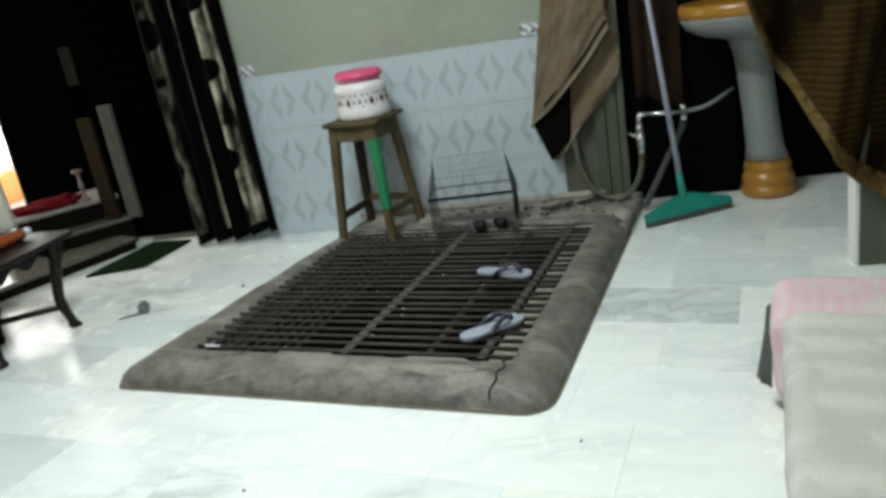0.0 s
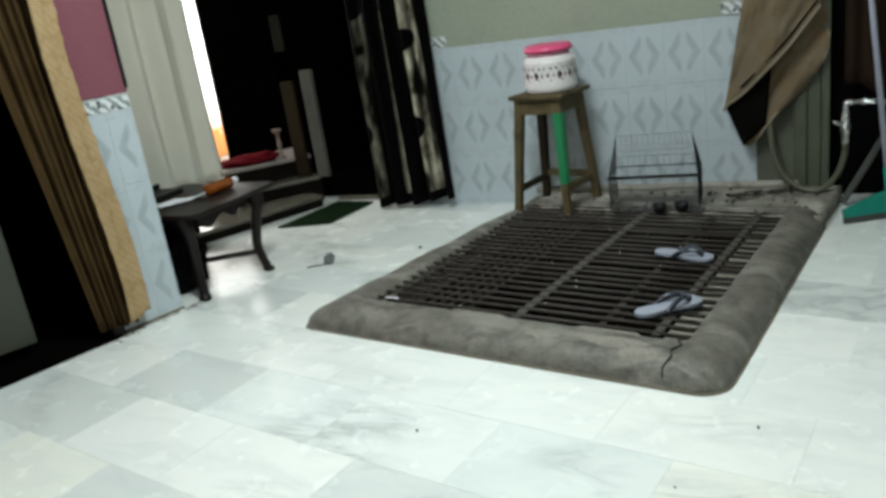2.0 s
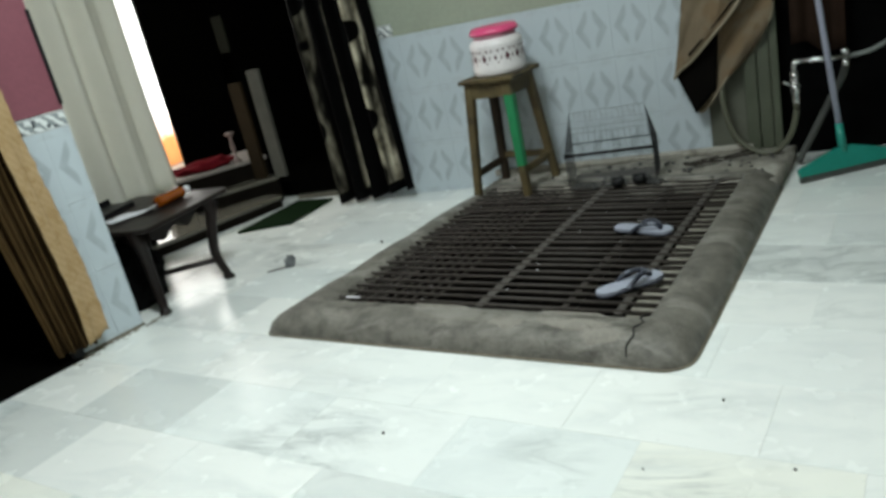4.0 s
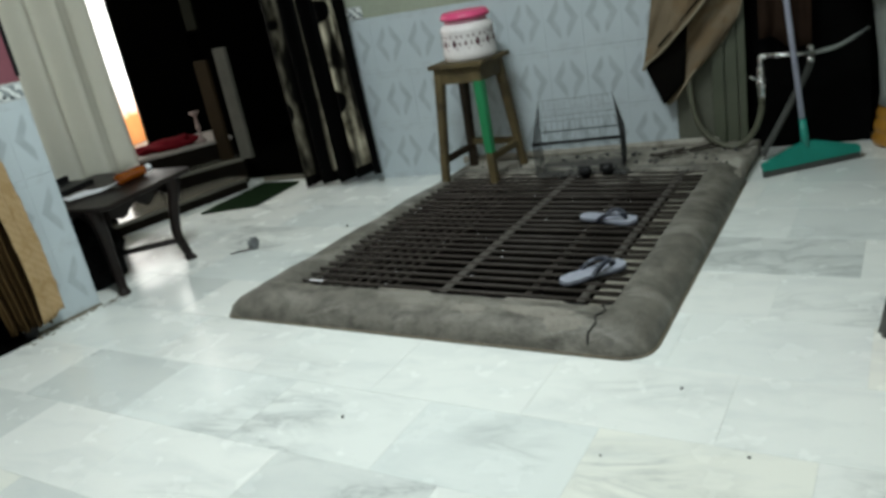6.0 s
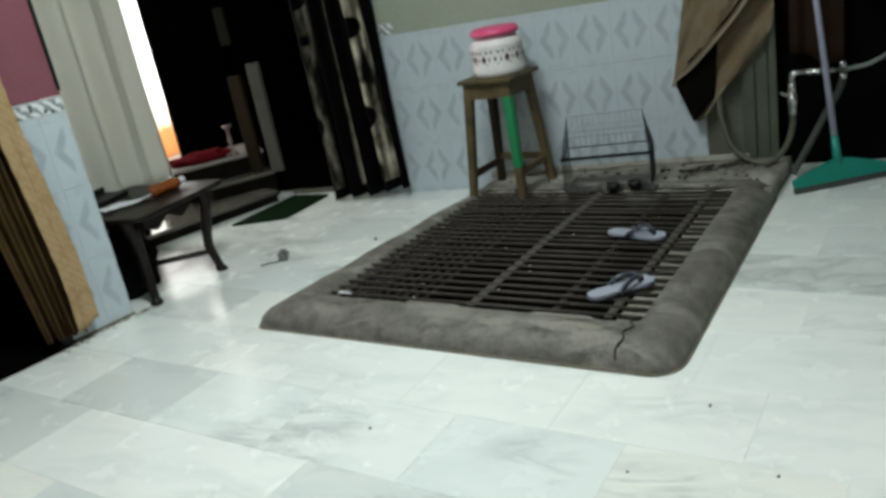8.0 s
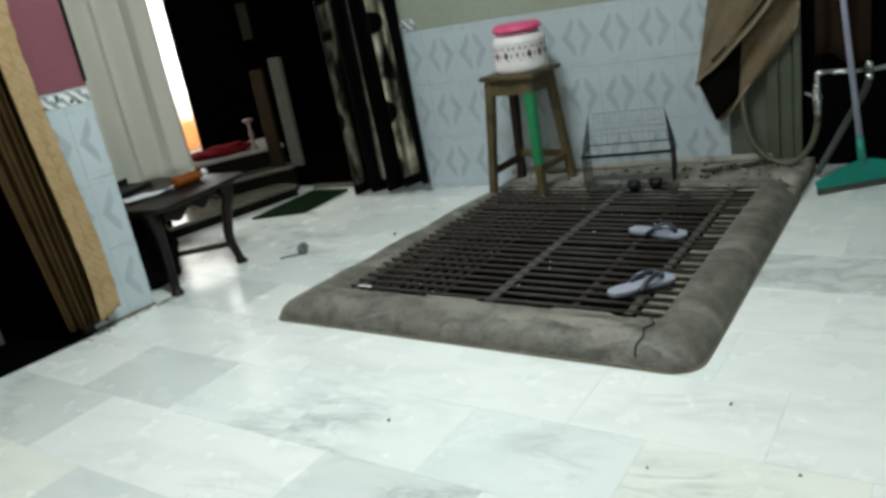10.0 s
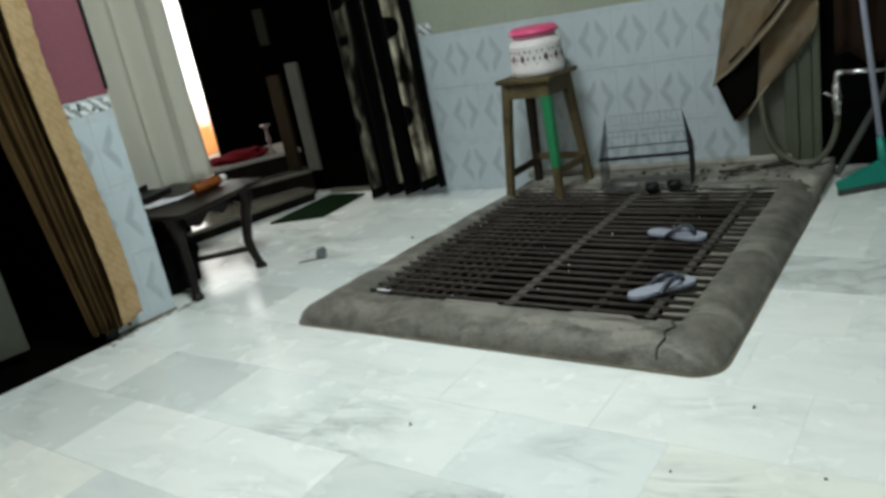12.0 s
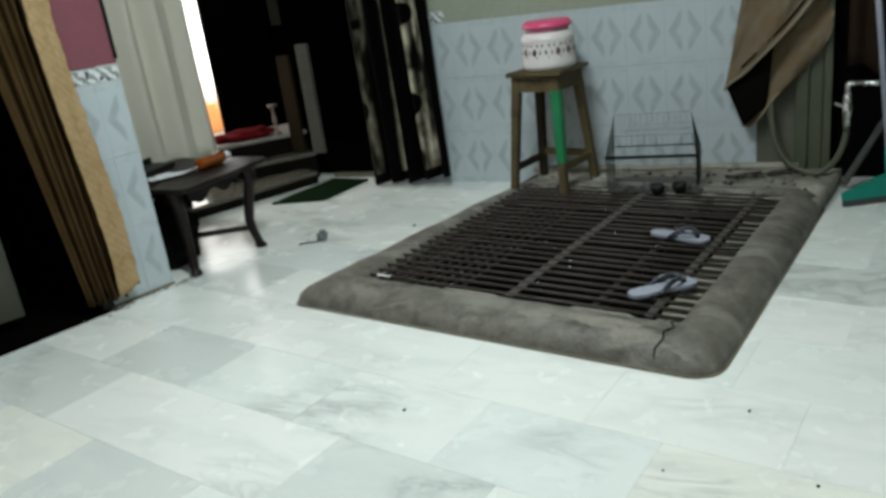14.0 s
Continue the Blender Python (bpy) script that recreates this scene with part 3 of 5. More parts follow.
box(bm, (-2.4, -5.55, 0), (3.35, -5.4, 2.9))
structure("wall_front", bm, M_GREEN, "plain olive wall behind the camera", "wall")
bm = box_bm((-4.3, -5.6, 2.9), (3.5, 2.1, 3.05))
structure("ceiling", bm, M_GREEN, "plain olive plaster ceiling", "ceiling")

# entrance steps, bright street and open door leaf beyond the cream curtain
ST = pose(-1.60, -0.18, 0, 0, 0, 50)
for name, at, y0, y1, x1, z, x0, lab in (("step_lower", pose(-1.50, -0.06, 0, 0, 0, 67), 0.0, 0.50, 0.05, 0.075, -1.2, "worn marble threshold step at the entrance"), ("step_middle", ST, 0.185, 0.33, 0.26, 0.17, -0.30, "worn marble entrance step"),
                                     ("step_upper", ST, 0.32, 0.77, 0.25, 0.30, -0.44, "broad upper slab of the entrance steps")):
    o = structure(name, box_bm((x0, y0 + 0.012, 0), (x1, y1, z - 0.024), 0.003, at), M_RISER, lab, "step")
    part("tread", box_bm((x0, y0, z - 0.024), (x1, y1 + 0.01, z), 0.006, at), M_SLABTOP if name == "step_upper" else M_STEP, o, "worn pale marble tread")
structure("threshold", box_bm((-1.46, 0.12, 0.0), (-0.98, 0.16, 0.028), 0.004), M_STEP, "low worn stone threshold of the passage", "threshold")
bm = box_bm((-4.05, -2.2, -0.1), (-4.0, 3.4, 2.9))
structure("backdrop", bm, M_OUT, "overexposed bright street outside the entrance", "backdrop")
# The brown leaf takes the near-black colour of the unlit passage
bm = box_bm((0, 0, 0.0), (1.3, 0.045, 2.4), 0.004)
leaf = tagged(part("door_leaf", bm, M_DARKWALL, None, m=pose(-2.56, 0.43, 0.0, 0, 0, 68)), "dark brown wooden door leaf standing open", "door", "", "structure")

# ---- kerb, pit and grate ----
OUT = [(-0.130, -1.806), (1.50, -1.80), (1.485, -0.16), (0.03, -0.16)]
INN = [(0.10, -1.62), (1.335, -1.62), (1.33, -0.26), (0.10, -0.26)]


def rounded(poly, radius, n=7, per=26):
    """Points round a closed four-sided outline, the same number for each side and corner."""
    out = []
    for k in range(4):
        turn, radius = radius, radius * (0.5 if k == 0 else 1)
        a, b, c = (Vector(poly[(k + j - 1) % 4]) for j in range(3))
        p, q = b + (a - b).normalized() * radius, b + (c - b).normalized() * radius
        for j in range(n + 1):
            t = j / n
            out.append((1 - t) ** 2 * p + 2 * t * (1 - t) * b + t * t * q)
        radius = turn
        e = c + (b - c).normalized() * radius * (0.5 if k == 3 else 1)
        for j in range(1, per):
            out.append(q.lerp(e, j / per))
    return out


bm = bmesh.new()
outer, inner = rounded(OUT, 0.105), rounded(INN, 0.02)
prof = [(0.0, -0.03), (0.0, 0.012), (0.05, 0.038), (0.15, 0.060), (0.30, 0.075), (0.50, 0.082), (0.72, 0.084), (0.90, 0.080), (0.98, 0.068), (1.0, 0.045), (1.0, -0.10)]
rings = []
for s, z in prof:
    ring = []
    for a, b in zip(outer, inner):
        c = a.lerp(b, s)
        n1 = noise.noise((c.x * 4, c.y * 4, 0.3)) * 0.006 + noise.noise((c.x * 17, c.y * 17, 1.3)) * 0.003
        wob = noise.noise((c.x * 6, c.y * 6, 5.0)) * 0.006 * (1 if 0 < s < 1 else 0.5)
        ring.append(bm.verts.new((c.x + wob, c.y + wob * 0.6, z + (n1 if z > 0.03 else 0))))
    rings.append(ring)
for a, b in zip(rings, rings[1:]):
    for k in range(len(a)):
        bm.faces.new((a[k], a[(k + 1) % len(a)], b[(k + 1) % len(a)], b[k]))
kerb = thing("grate_kerb", "worn grey cement kerb round the floor grate", "kerb", kind="structure", m=UV)
part("kerb_body", bm, M_KERB, kerb, smooth=True)
bm = bmesh.new()
edge = [Vector((c.x, c.y, 0.002)) + Vector(((c.x - 0.7) * 0.004, (c.y + 1.0) * 0.004, 0.0015 * noise.noise((c.x * 20, c.y * 20, 0)))) for c in outer]
tube(bm, edge + edge[:1], 0.0048, 6, 1)
part("dirt_line", bm, M_DIRT, kerb, "brown dirt along the foot of the kerb", True)


def kerb_height(u, v):
    """The height of the kerb's front run at a place of the floor frame."""
    f = min(max((v + 1.80) / 0.18, 0.0), 1.0)
    return lerp_list([(0.0, 0.012), (0.05, 0.038), (0.15, 0.060), (0.30, 0.075), (0.50, 0.082), (0.72, 0.084), (0.90, 0.080), (1.0, 0.068)], f)[0]


for u, v, ru, rv in ((0.905, -1.722, 0.062, 0.026), (1.13, -1.705, 0.13, 0.022), (1.24, -1.745, 0.07, 0.024), (0.60, -1.632, 0.10, 0.008), (1.10, -1.628, 0.11, 0.007)):
    bm = bmesh.new()
    mid = bm.verts.new((u, v, kerb_height(u, v) + 0.0075))
    last = None
    for ring in (0.4, 0.75, 1.0):
        now = []
        for k in range(40):
            a = 2 * math.pi * k / 40
            w = ring * (1 + 0.55 * noise.noise((u * 9 + math.cos(a) * 2, v * 9 + math.sin(a) * 2, 2)) + 0.35 * noise.noise((u * 31 + math.cos(a) * 6, v * 31 + math.sin(a) * 6, 5)))
            x, y = u + ru * w * math.cos(a), v + rv * w * math.sin(a)
            now.append(bm.verts.new((x, y, kerb_height(x, y) + (0.0075 if ring < 1 else -0.004))))
        for k in range(40):
            if last is None:
                bm.faces.new((mid, now[k], now[(k + 1) % 40]))
            else:
                bm.faces.new((last[k], now[k], now[(k + 1) % 40], last[(k + 1) % 40]))
        last = now
    part("cement_patch", bm, M_PATCH, kerb, "pale flaked patch of cement", True)
bm = bmesh.new()
tube(bm, [(1.345, -1.625, 0.082), (1.325, -1.65, 0.087), (1.345, -1.68, 0.088), (1.325, -1.71, 0.084), (1.335, -1.745, 0.078), (1.322, -1.775, 0.062), (1.325, -1.797, 0.035)], 0.0024, 6, 4)
part("crack", bm, M_BLACK, kerb, "dark crack across the kerb corner")

pit = thing("pit", "shaft below the floor grate, coloured near-black for its darkness", "pit", kind="structure", m=UV)
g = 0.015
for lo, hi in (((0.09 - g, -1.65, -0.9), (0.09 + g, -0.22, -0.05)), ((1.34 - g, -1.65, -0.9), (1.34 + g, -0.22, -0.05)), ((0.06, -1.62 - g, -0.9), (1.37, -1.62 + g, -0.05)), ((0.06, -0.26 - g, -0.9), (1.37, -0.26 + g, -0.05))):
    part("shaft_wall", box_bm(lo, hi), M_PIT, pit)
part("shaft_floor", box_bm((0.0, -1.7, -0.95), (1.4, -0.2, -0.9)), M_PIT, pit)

# rough cement strip between the grate and the tiled wall
bm = bmesh.new()
ns, nt = 60, 12
top = []
for j in range(nt + 1):
    row = []
    for i in range(ns + 1):
        u, v = 0.03 + 1.45 * i / ns, -0.30 + 0.52 * j / nt
        z = 0.066 + 0.012 * noise.noise((u * 7, v * 7, 0)) + 0.006 * noise.noise((u * 25, v * 25, 4))
        row.append(bm.verts.new((u, v + (0.02 * noise.noise((u * 12, 0, 0)) if j == 0 else 0), z)))
    top.append(row)
for j in range(nt):
    for i in range(ns):
        bm.faces.new((top[j][i], top[j][i + 1], top[j + 1][i + 1], top[j + 1][i]))
low = bmesh.ops.extrude_face_region(bm, geom=list(bm.faces))
bmesh.ops.translate(bm, vec=(0, 0, -0.10), verts=[v for v in low["geom"] if isinstance(v, bmesh.types.BMVert)])
structure("cement_ledge", bm, M_LEDGE, "rough cement strip along the tiled wall", "ledge", smooth=True, m=UV)

grate = thing("floor_grate", "rusty iron floor grate of round bars", "grate", m=UV)
bm = bmesh.new()
rod(bm, (0, 0, 0), (1.29, 0, 0), 0.0068, seg=8)
bar0 = part("bar", bm, M_BAR, grate, smooth=True, m=pose(0.075, -1.585, 0.068))
for k in range(1, 24):
    b = new("bar", bar0.data)
    b.parent, b.matrix_basis = grate, pose(0.07 + random.uniform(-0.012, 0.012), -1.585 + 0.0562 * k, 0.068 + random.uniform(-0.002, 0.002), 0, 0, random.uniform(-0.25, 0.25))
for u, w in ((0.735, 0.034), (1.235, 0.026)):
    part("cross_strip", box_bm((u - w / 2, -1.60, 0.064), (u + w / 2, -0.27, 0.0705), 0.0015), M_FLATBAR, grate, "dusty flat iron strip")
for k in range(9):
    bm = bmesh.new()
    rod(bm, (0.125 + 0.046 * k, -1.60, 0.045), (0.125 + 0.046 * k, -0.28, 0.045), 0.0075, seg=6)
    part("lower_bar", bm, M_BAR, grate, smooth=True)
part("side_sill", box_bm((1.255, -1.61, -0.05), (1.335, -0.28, 0.058), 0.006), M_SILL, kerb, "pale cement sill under the bar ends")
part("side_sill", box_bm((0.09, -1.61, -0.05), (0.125, -0.28, 0.052), 0.006), M_CEMENT, kerb)
part("support_beam", box_bm((1.02, -1.6, 0.02), (1.045, -0.27, 0.057), 0.002), M_BAR, grate)


bm = bmesh.new()
rng = random.Random(5)
for k in range(110):
    u, v = rng.uniform(0.12, 1.42), rng.uniform(-0.30, 0.10)
    if rng.random() < 0.55:
        u = rng.uniform(0.5, 1.4)
    p = to_world(u, v)
    if p.y > -0.03:
        continue
    r = rng.uniform(0.003, 0.011)
    made = bmesh.ops.create_icosphere(bm, subdivisions=1, radius=r, matrix=Matrix.Translation((p.x, p.y, 0.072)))["verts"]
    for w in made:
        w.co += Vector((rng.uniform(-1, 1), rng.uniform(-1, 1), rng.uniform(-0.3, 0.3))) * r * 0.5
for k in range(60):
    r = rng.uniform(0.004, 0.013)
    at = Matrix.Translation((rng.uniform(0.50, 0.92), rng.uniform(-0.47, -0.34), 0.074 + 0.4 * r))
    made = bmesh.ops.create_icosphere(bm, subdivisions=1, radius=r, matrix=at @ pose(0, 0, 0, 0, 0, rng.uniform(0, 180)) @ Matrix.Diagonal((1.7, 0.8, 0.7, 1)))["verts"]
    for w in made:
        w.co += Vector((rng.uniform(-1, 1), rng.uniform(-1, 1), rng.uniform(-0.3, 0.3))) * r * 0.4
tagged(finish("rubble", bm, M_DEBRIS), "dark crumbs and grit on the cement strip", "rubble", "", "stuff")
bm = bmesh.new()
path = [Vector((-0.02 + 1.33 * k / 60, -0.028 + 0.008 * noise.noise((k * 0.6, 0, 0)), 0.078 + 0.006 * noise.noise((k * 0.4, 3, 0)))) for k in range(61)]
tube(bm, path, 0.020, 8, 1)
structure("cement_fillet", bm, M_FILLET, "pale cement fillet at the foot of the tiles", "trim", True)

# ---- things on and round the grate ----
def make_slipper():
    t = thing("slipper", "pale blue rubber flip-flop with navy straps on the grate", "slipper", "pair of slippers on the grate")
    half = [(0.0, 0.0), (0.004, 0.018), (0.018, 0.032), (0.05, 0.039), (0.11, 0.037), (0.165, 0.044), (0.21, 0.048), (0.24, 0.040), (0.256, 0.022), (0.26, 0.0)]
    pts = [(x - 0.13, w) for x, w in half] + [(x - 0.13, -w * 0.9) for x, w in half[-2:0:-1]]
    path = [p.to_2d() for p in smooth_path([(x, y, 0) for x, y in pts], 4)]
    bm = bmesh.new()
    base = [bm.verts.new((p.x, p.y, 0.0)) for p in path]
    f = bm.faces.new(base)
    up = bmesh.ops.extrude_face_region(bm, geom=[f])
    bmesh.ops.translate(bm, vec=(0, 0, 0.017), verts=[v for v in up["geom"] if isinstance(v, bmesh.types.BMVert)])
    sole = part("sole", bm, M_SOLE, t)
    bm = bmesh.new()
    tube(bm, [(p.x * 1.0, p.y * 1.0, 0.004) for p in path[:-1:2]] + [(path[0].x, path[0].y, 0.004)], 0.0035, 6, 3)
    part("sole_edge", bm, M_STRAP, sole, "navy rubber lower sole edge", True)
    for sgn in (1, -1):
        bm = bmesh.new()
        tube(bm, [(0.085, 0, 0.018), (0.078, sgn * 0.006, 0.034), (0.045, sgn * 0.024, 0.044), (0.005, sgn * 0.037, 0.034), (-0.03, sgn * 0.041, 0.010)], 0.009, 8, 6)
        part("strap", bm, M_CAMO, t, "navy and white patterned strap", True)
    return t


slip = make_slipper()
slip.matrix_basis = pose(0.965, -1.602, 0.0785, 0, 0, 40.5) @ Matrix.Diagonal((0.92, 0.88, 0.92, 1))
copy_thing(slip, pose(0.935, -1.095, 0.0785, 0, 0, -20.5))


def make_stool(m):
    t = thing("stool", "old wooden stool with one green-painted leg", "stool", m=m)
    part("seat", box_bm((-0.142, -0.152, 0.567), (0.155, 0.152, 0.588), 0.004), M_STOOL, t)
    for x0, x1, y0, y1 in ((-0.125, 0.125, -0.125, -0.103), (-0.125, 0.125, 0.103, 0.125), (-0.125, -0.103, -0.103, 0.103), (0.103, 0.125, -0.103, 0.103)):
        part("apron", box_bm((x0, y0, 0.49), (x1, y1, 0.565), 0.003), M_STOOL, t)
    feet, legs = {}, {}
    for sx, sy, mat in ((-1, -1, M_STOOL), (1, -1, M_STOOL), (1, 1, M_STOOL), (-1, 1, M_STOOLDARK)):
        a, b = Vector((sx * (0.135 if (sx, sy) == (1, -1) else 0.15), sy * 0.15, 0)), Vector((sx * 0.105, sy * 0.105, 0.565))
        feet[sx, sy] = (a, b)
        bm = bmesh.new()
        taper(bm, a, b, 0.036, 0.046)
        legs[sx, sy] = part("leg", bm, mat, t)
    a, b = feet[1, -1]
    bm = bmesh.new()
    taper(bm, a.lerp(b, 0.27) + Vector((0, 0, 0)), a.lerp(b, 0.88), 0.0425, 0.049)
    part("leg_paint", bm, M_GREENPAINT, legs[1, -1], "bright green paint on one leg")
    for p, q, h in (((-1, -1), (-1, 1), 0.20), ((1, -1), (1, 1), 0.22), ((-1, 1), (1, 1), 0.24), ((-1, -1), (1, -1), 0.0)):
        if h:
            u, v = feet[p][0].lerp(feet[p][1], h), feet[q][0].lerp(feet[q][1], h)
            bm = bmesh.new()
            d = (v - u)
            mm = Matrix.Translation((u + v) / 2) @ pose(0, 0, 0, 0, 0, math.degrees(math.atan2(d.y, d.x)))
            box(bm, (-d.length / 2, -0.011, -0.017), (d.length / 2, 0.011, 0.017), 0.003, mm)
            part("stretcher", bm, M_STOOLDARK if p == (-1, -1) else M_STOOL, t)
    return t


make_stool(UV @ pose(0.228, -0.252, 0.068, 0, 0, -1.5))

jar = thing("storage_jar", "white plastic jar with maroon print and pink lid", "jar", m=pose(0.205, -0.29, 0.657))
bm = bmesh.new()
lathe(bm, [(0.118, 0.0), (0.128, 0.008), (0.131, 0.03), (0.129, 0.05), (0.126, 0.125), (0.129, 0.135), (0.129, 0.150), (0.118, 0.166), (0.102, 0.172), (0.100, 0.20)], 48)
jar_body = part("body", bm, M_JAR, jar, smooth=True)
bm = bmesh.new()
lathe(bm, [(0.101, 0.170), (0.1035, 0.174), (0.1035, 0.190), (0.1, 0.191)], 48)
part("neck_ring", bm, M_PINKPALE, jar, "pale pink neck ring", True)
bm = bmesh.new()
lathe(bm, [(0.100, 0.190), (0.114, 0.191), (0.119, 0.196), (0.119, 0.207), (0.113, 0.212), (0.108, 0.222), (0.10, 0.225), (0.092, 0.222), (0.02, 0.222)], 48)
part("lid", bm, M_PINK, jar, "pink plastic screw lid", True)
bm = bmesh.new()


def motif(a, z, w, h):
    vs = []
    for du, dz in ((-w, 0), (0, -h), (w, 0), (0, h)):
        ang = a + du / 0.129
        vs.append(bm.verts.new((0.1293 * math.cos(ang), 0.1293 * math.sin(ang), z + dz)))
    bm.faces.new(vs)


for k in range(14):
    a = 2 * math.pi * k / 14
    tall = k % 3 != 2
    motif(a, 0.086, 0.013 if tall else 0.007, 0.022 if tall else 0.013)
    motif(a + 0.13, 0.118, 0.005, 0.008), motif(a - 0.13, 0.118, 0.005, 0.008)
    motif(a + 0.22, 0.084, 0.004, 0.013)
    motif(a + 0.1, 0.062, 0.004, 0.006)
bmesh.ops.solidify(bm, geom=list(bm.faces), thickness=0.0012)
part("printed_motif", bm, M_MOTIF, jar_body, "maroon diamond print round the jar")

# wire cage with a pitched roof
cage = thing("wire_cage", "small grey wire cage with pitched roof, door side to room", "cage", m=pose(0.69, -0.315, 0.07, 0, 0, 3))
W, D, E, R = 0.205, 0.115, 0.165, 0.345


def cage_wires(bm, r):
    nx, nz = 28, 8
    for k in range(nx + 1):
        x = -W + 2 * W * k / nx
        for sy in (-1, 1):
            rod(bm, (x, sy * D, 0.01), (x, sy * D, E), r * 0.6, seg=4)
            if k % 2 == 0:
                rod(bm, (x, sy * D, E), (x * 0.86, 0, R), r * 0.6, seg=4)
    for k in range(nz + 1):
        z = 0.01 + (E - 0.01) * k / nz
        for sy in (-1, 1):
            if k % 4 == 0:
                rod(bm, (-W, sy * D, z), (W, sy * D, z), r, seg=4)
    for f in (0.5, 1.0):
        for sy in (-1, 1):
            xx = W * (1 - 0.14 * f)
            rod(bm, (-xx, sy * D * (1 - f), E + (R - E) * f), (xx, sy * D * (1 - f), E + (R - E) * f), r * 1.2, seg=4)
    for sx in (-1, 1):
        for k in range(23):
            y = -D + 2 * D * k / 22
            zt = E + (R - E) * (1 - abs(y) / D)
            rod(bm, (sx * W, y, 0.01), (sx * W, y, E), r, seg=4)
            rod(bm, (sx * W, y, E), (sx * W * (1 - 0.14 * (1 - abs(y) / D)), y, zt), r, seg=4)
        for k in range(1, 15):
            z = E * k / 14
            rod(bm, (sx * W, -D, z), (sx * W, D, z), r, seg=4)
        for k in range(1, 14):
            f = k / 14
            rod(bm, (sx * W * (1 - 0.14 * f), -D * (1 - f), E + (R - E) * f), (sx * W * (1 - 0.14 * f), D * (1 - f), E + (R - E) * f), r, seg=4)


bm = bmesh.new()
cage_wires(bm, 0.0007)
part("wire_mesh", bm, M_WIRE, cage)
bm = bmesh.new()
for a, b in (((-W, -D, E), (W, -D, E)), ((W, -D, E), (W, D, E)), ((W, D, E), (-W, D, E)), ((-W, D, E), (-W, -D, E))):
    rod(bm, a, b, 0.008 if a[1] == b[1] == -D else 0.003, seg=8)
part("rim", bm, M_BLACK, cage, "black plastic rim", True)
part("base_tray", box_bm((-W, -D, 0.0), (W, D, 0.006), 0.002), M_FLATBAR, cage, "low grey base tray")


def make_bowl(x, y, r):
    t = thing("feed_bowl", "small black feeding bowl beside the cage", "bowl", "feeding bowls", m=pose(x, y, 0.078))
    bm = bmesh.new()
    lathe(bm, [(r * 0.6, 0), (r * 0.95, 0.016), (r, 0.038), (r * 0.93, 0.038), (r * 0.8, 0.018), (r * 0.3, 0.008)], 20)
    part("bowl_body", bm, M_BLACK, t, smooth=True)
    bm = bmesh.new()
    tube(bm, [(r, 0, 0.03), (r + 0.014, 0, 0.032), (r + 0.014, 0, 0.014), (r * 0.85, 0, 0.012)], 0.0025, 6, 4)
    part("clip", bm, M_WIRE, t)


make_bowl(0.735, -0.48, 0.032)
make_bowl(0.83, -0.455, 0.034)

twigs = thing("dry_twigs", "dark dry twigs lying on the cement strip", "twigs", m=pose(1.12, -0.235, 0.078, 0, 0, 8))
rng = random.Random(3)
for k in range(9):
    x0, y0, a, ln = rng.uniform(-0.13, 0.10), rng.uniform(-0.05, 0.05), rng.uniform(-0.5, 0.5), rng.uniform(0.07, 0.17)
    pts = [(x0 + ln * f * math.cos(a) + 0.006 * rng.uniform(-1, 1), y0 + ln * f * math.sin(a) + 0.008 * rng.uniform(-1, 1), 0.004 + 0.006 * rng.random()) for f in (0, 0.33, 0.66, 1)]
    bm = bmesh.new()
    tube(bm, pts, rng.uniform(0.0025, 0.0055), 6, 3)
    part("twig", bm, M_TWIG, twigs, smooth=True)

# towel on the wall
towel = thing("towel", "brown cotton towel hanging on the tiled wall", "towel")
HEM = [(0.0, 0.992, 0.470), (0.06, 1.010, 0.498), (0.28, 1.079, 0.546), (0.55, 1.179, 0.644), (0.8, 1.274, 0.742), (1.0, 1.40, 0.90)]
LOW = [(0.0, 1.080, 0.285), (0.10, 1.10, 0.285), (0.22, 1.14, 0.322), (0.42, 1.221, 0.433), (0.62, 1.317, 0.514), (0.88, 1.420, 0.667), (1.0, 1.440, 0.78)]


def upper_flap(s, t):
    xb, zb = lerp_list(HEM, s)
    xt, zt = 1.20 + 0.15 * s, 1.62
    k = t ** 1.3
    x = xt + (xb - xt) * k - 0.015 * math.sin(math.pi * t) * (1 - s)
    z = zt + (zb - zt) * t
    y = -0.135 - 0.05 * noise.noise((x * 5 - z * 2.5, z * 2.2 + x * 1.5, 3.0)) * (0.4 + 0.6 * t) - 0.020 * noise.noise((x * 22 - z * 12, z * 7, 9.0)) - 0.008 * noise.noise((x * 48 - z * 20, z * 30, 2.0))
    return (x, y, zt + (zb - zt) * t)


def lower_flap(s, t):
    xb, zb = lerp_list(LOW, s)
    xt, zt = 1.23 + 0.13 * s, 1.55
    x = xt + (xb - xt) * t ** 1.6
    z = zt + (zb - zt) * t
    y = -0.07 - 0.05 * noise.noise((x * 9 - z * 6, z * 2.5 + x, 13.0)) * (0.3 + 0.7 * t) - 0.024 * noise.noise((x * 26 - z * 17, z * 6, 19.0)) - 0.008 * noise.noise((x * 50 - z * 24, z * 26, 22.0))
    return (x, y, zt + (zb - zt) * t)


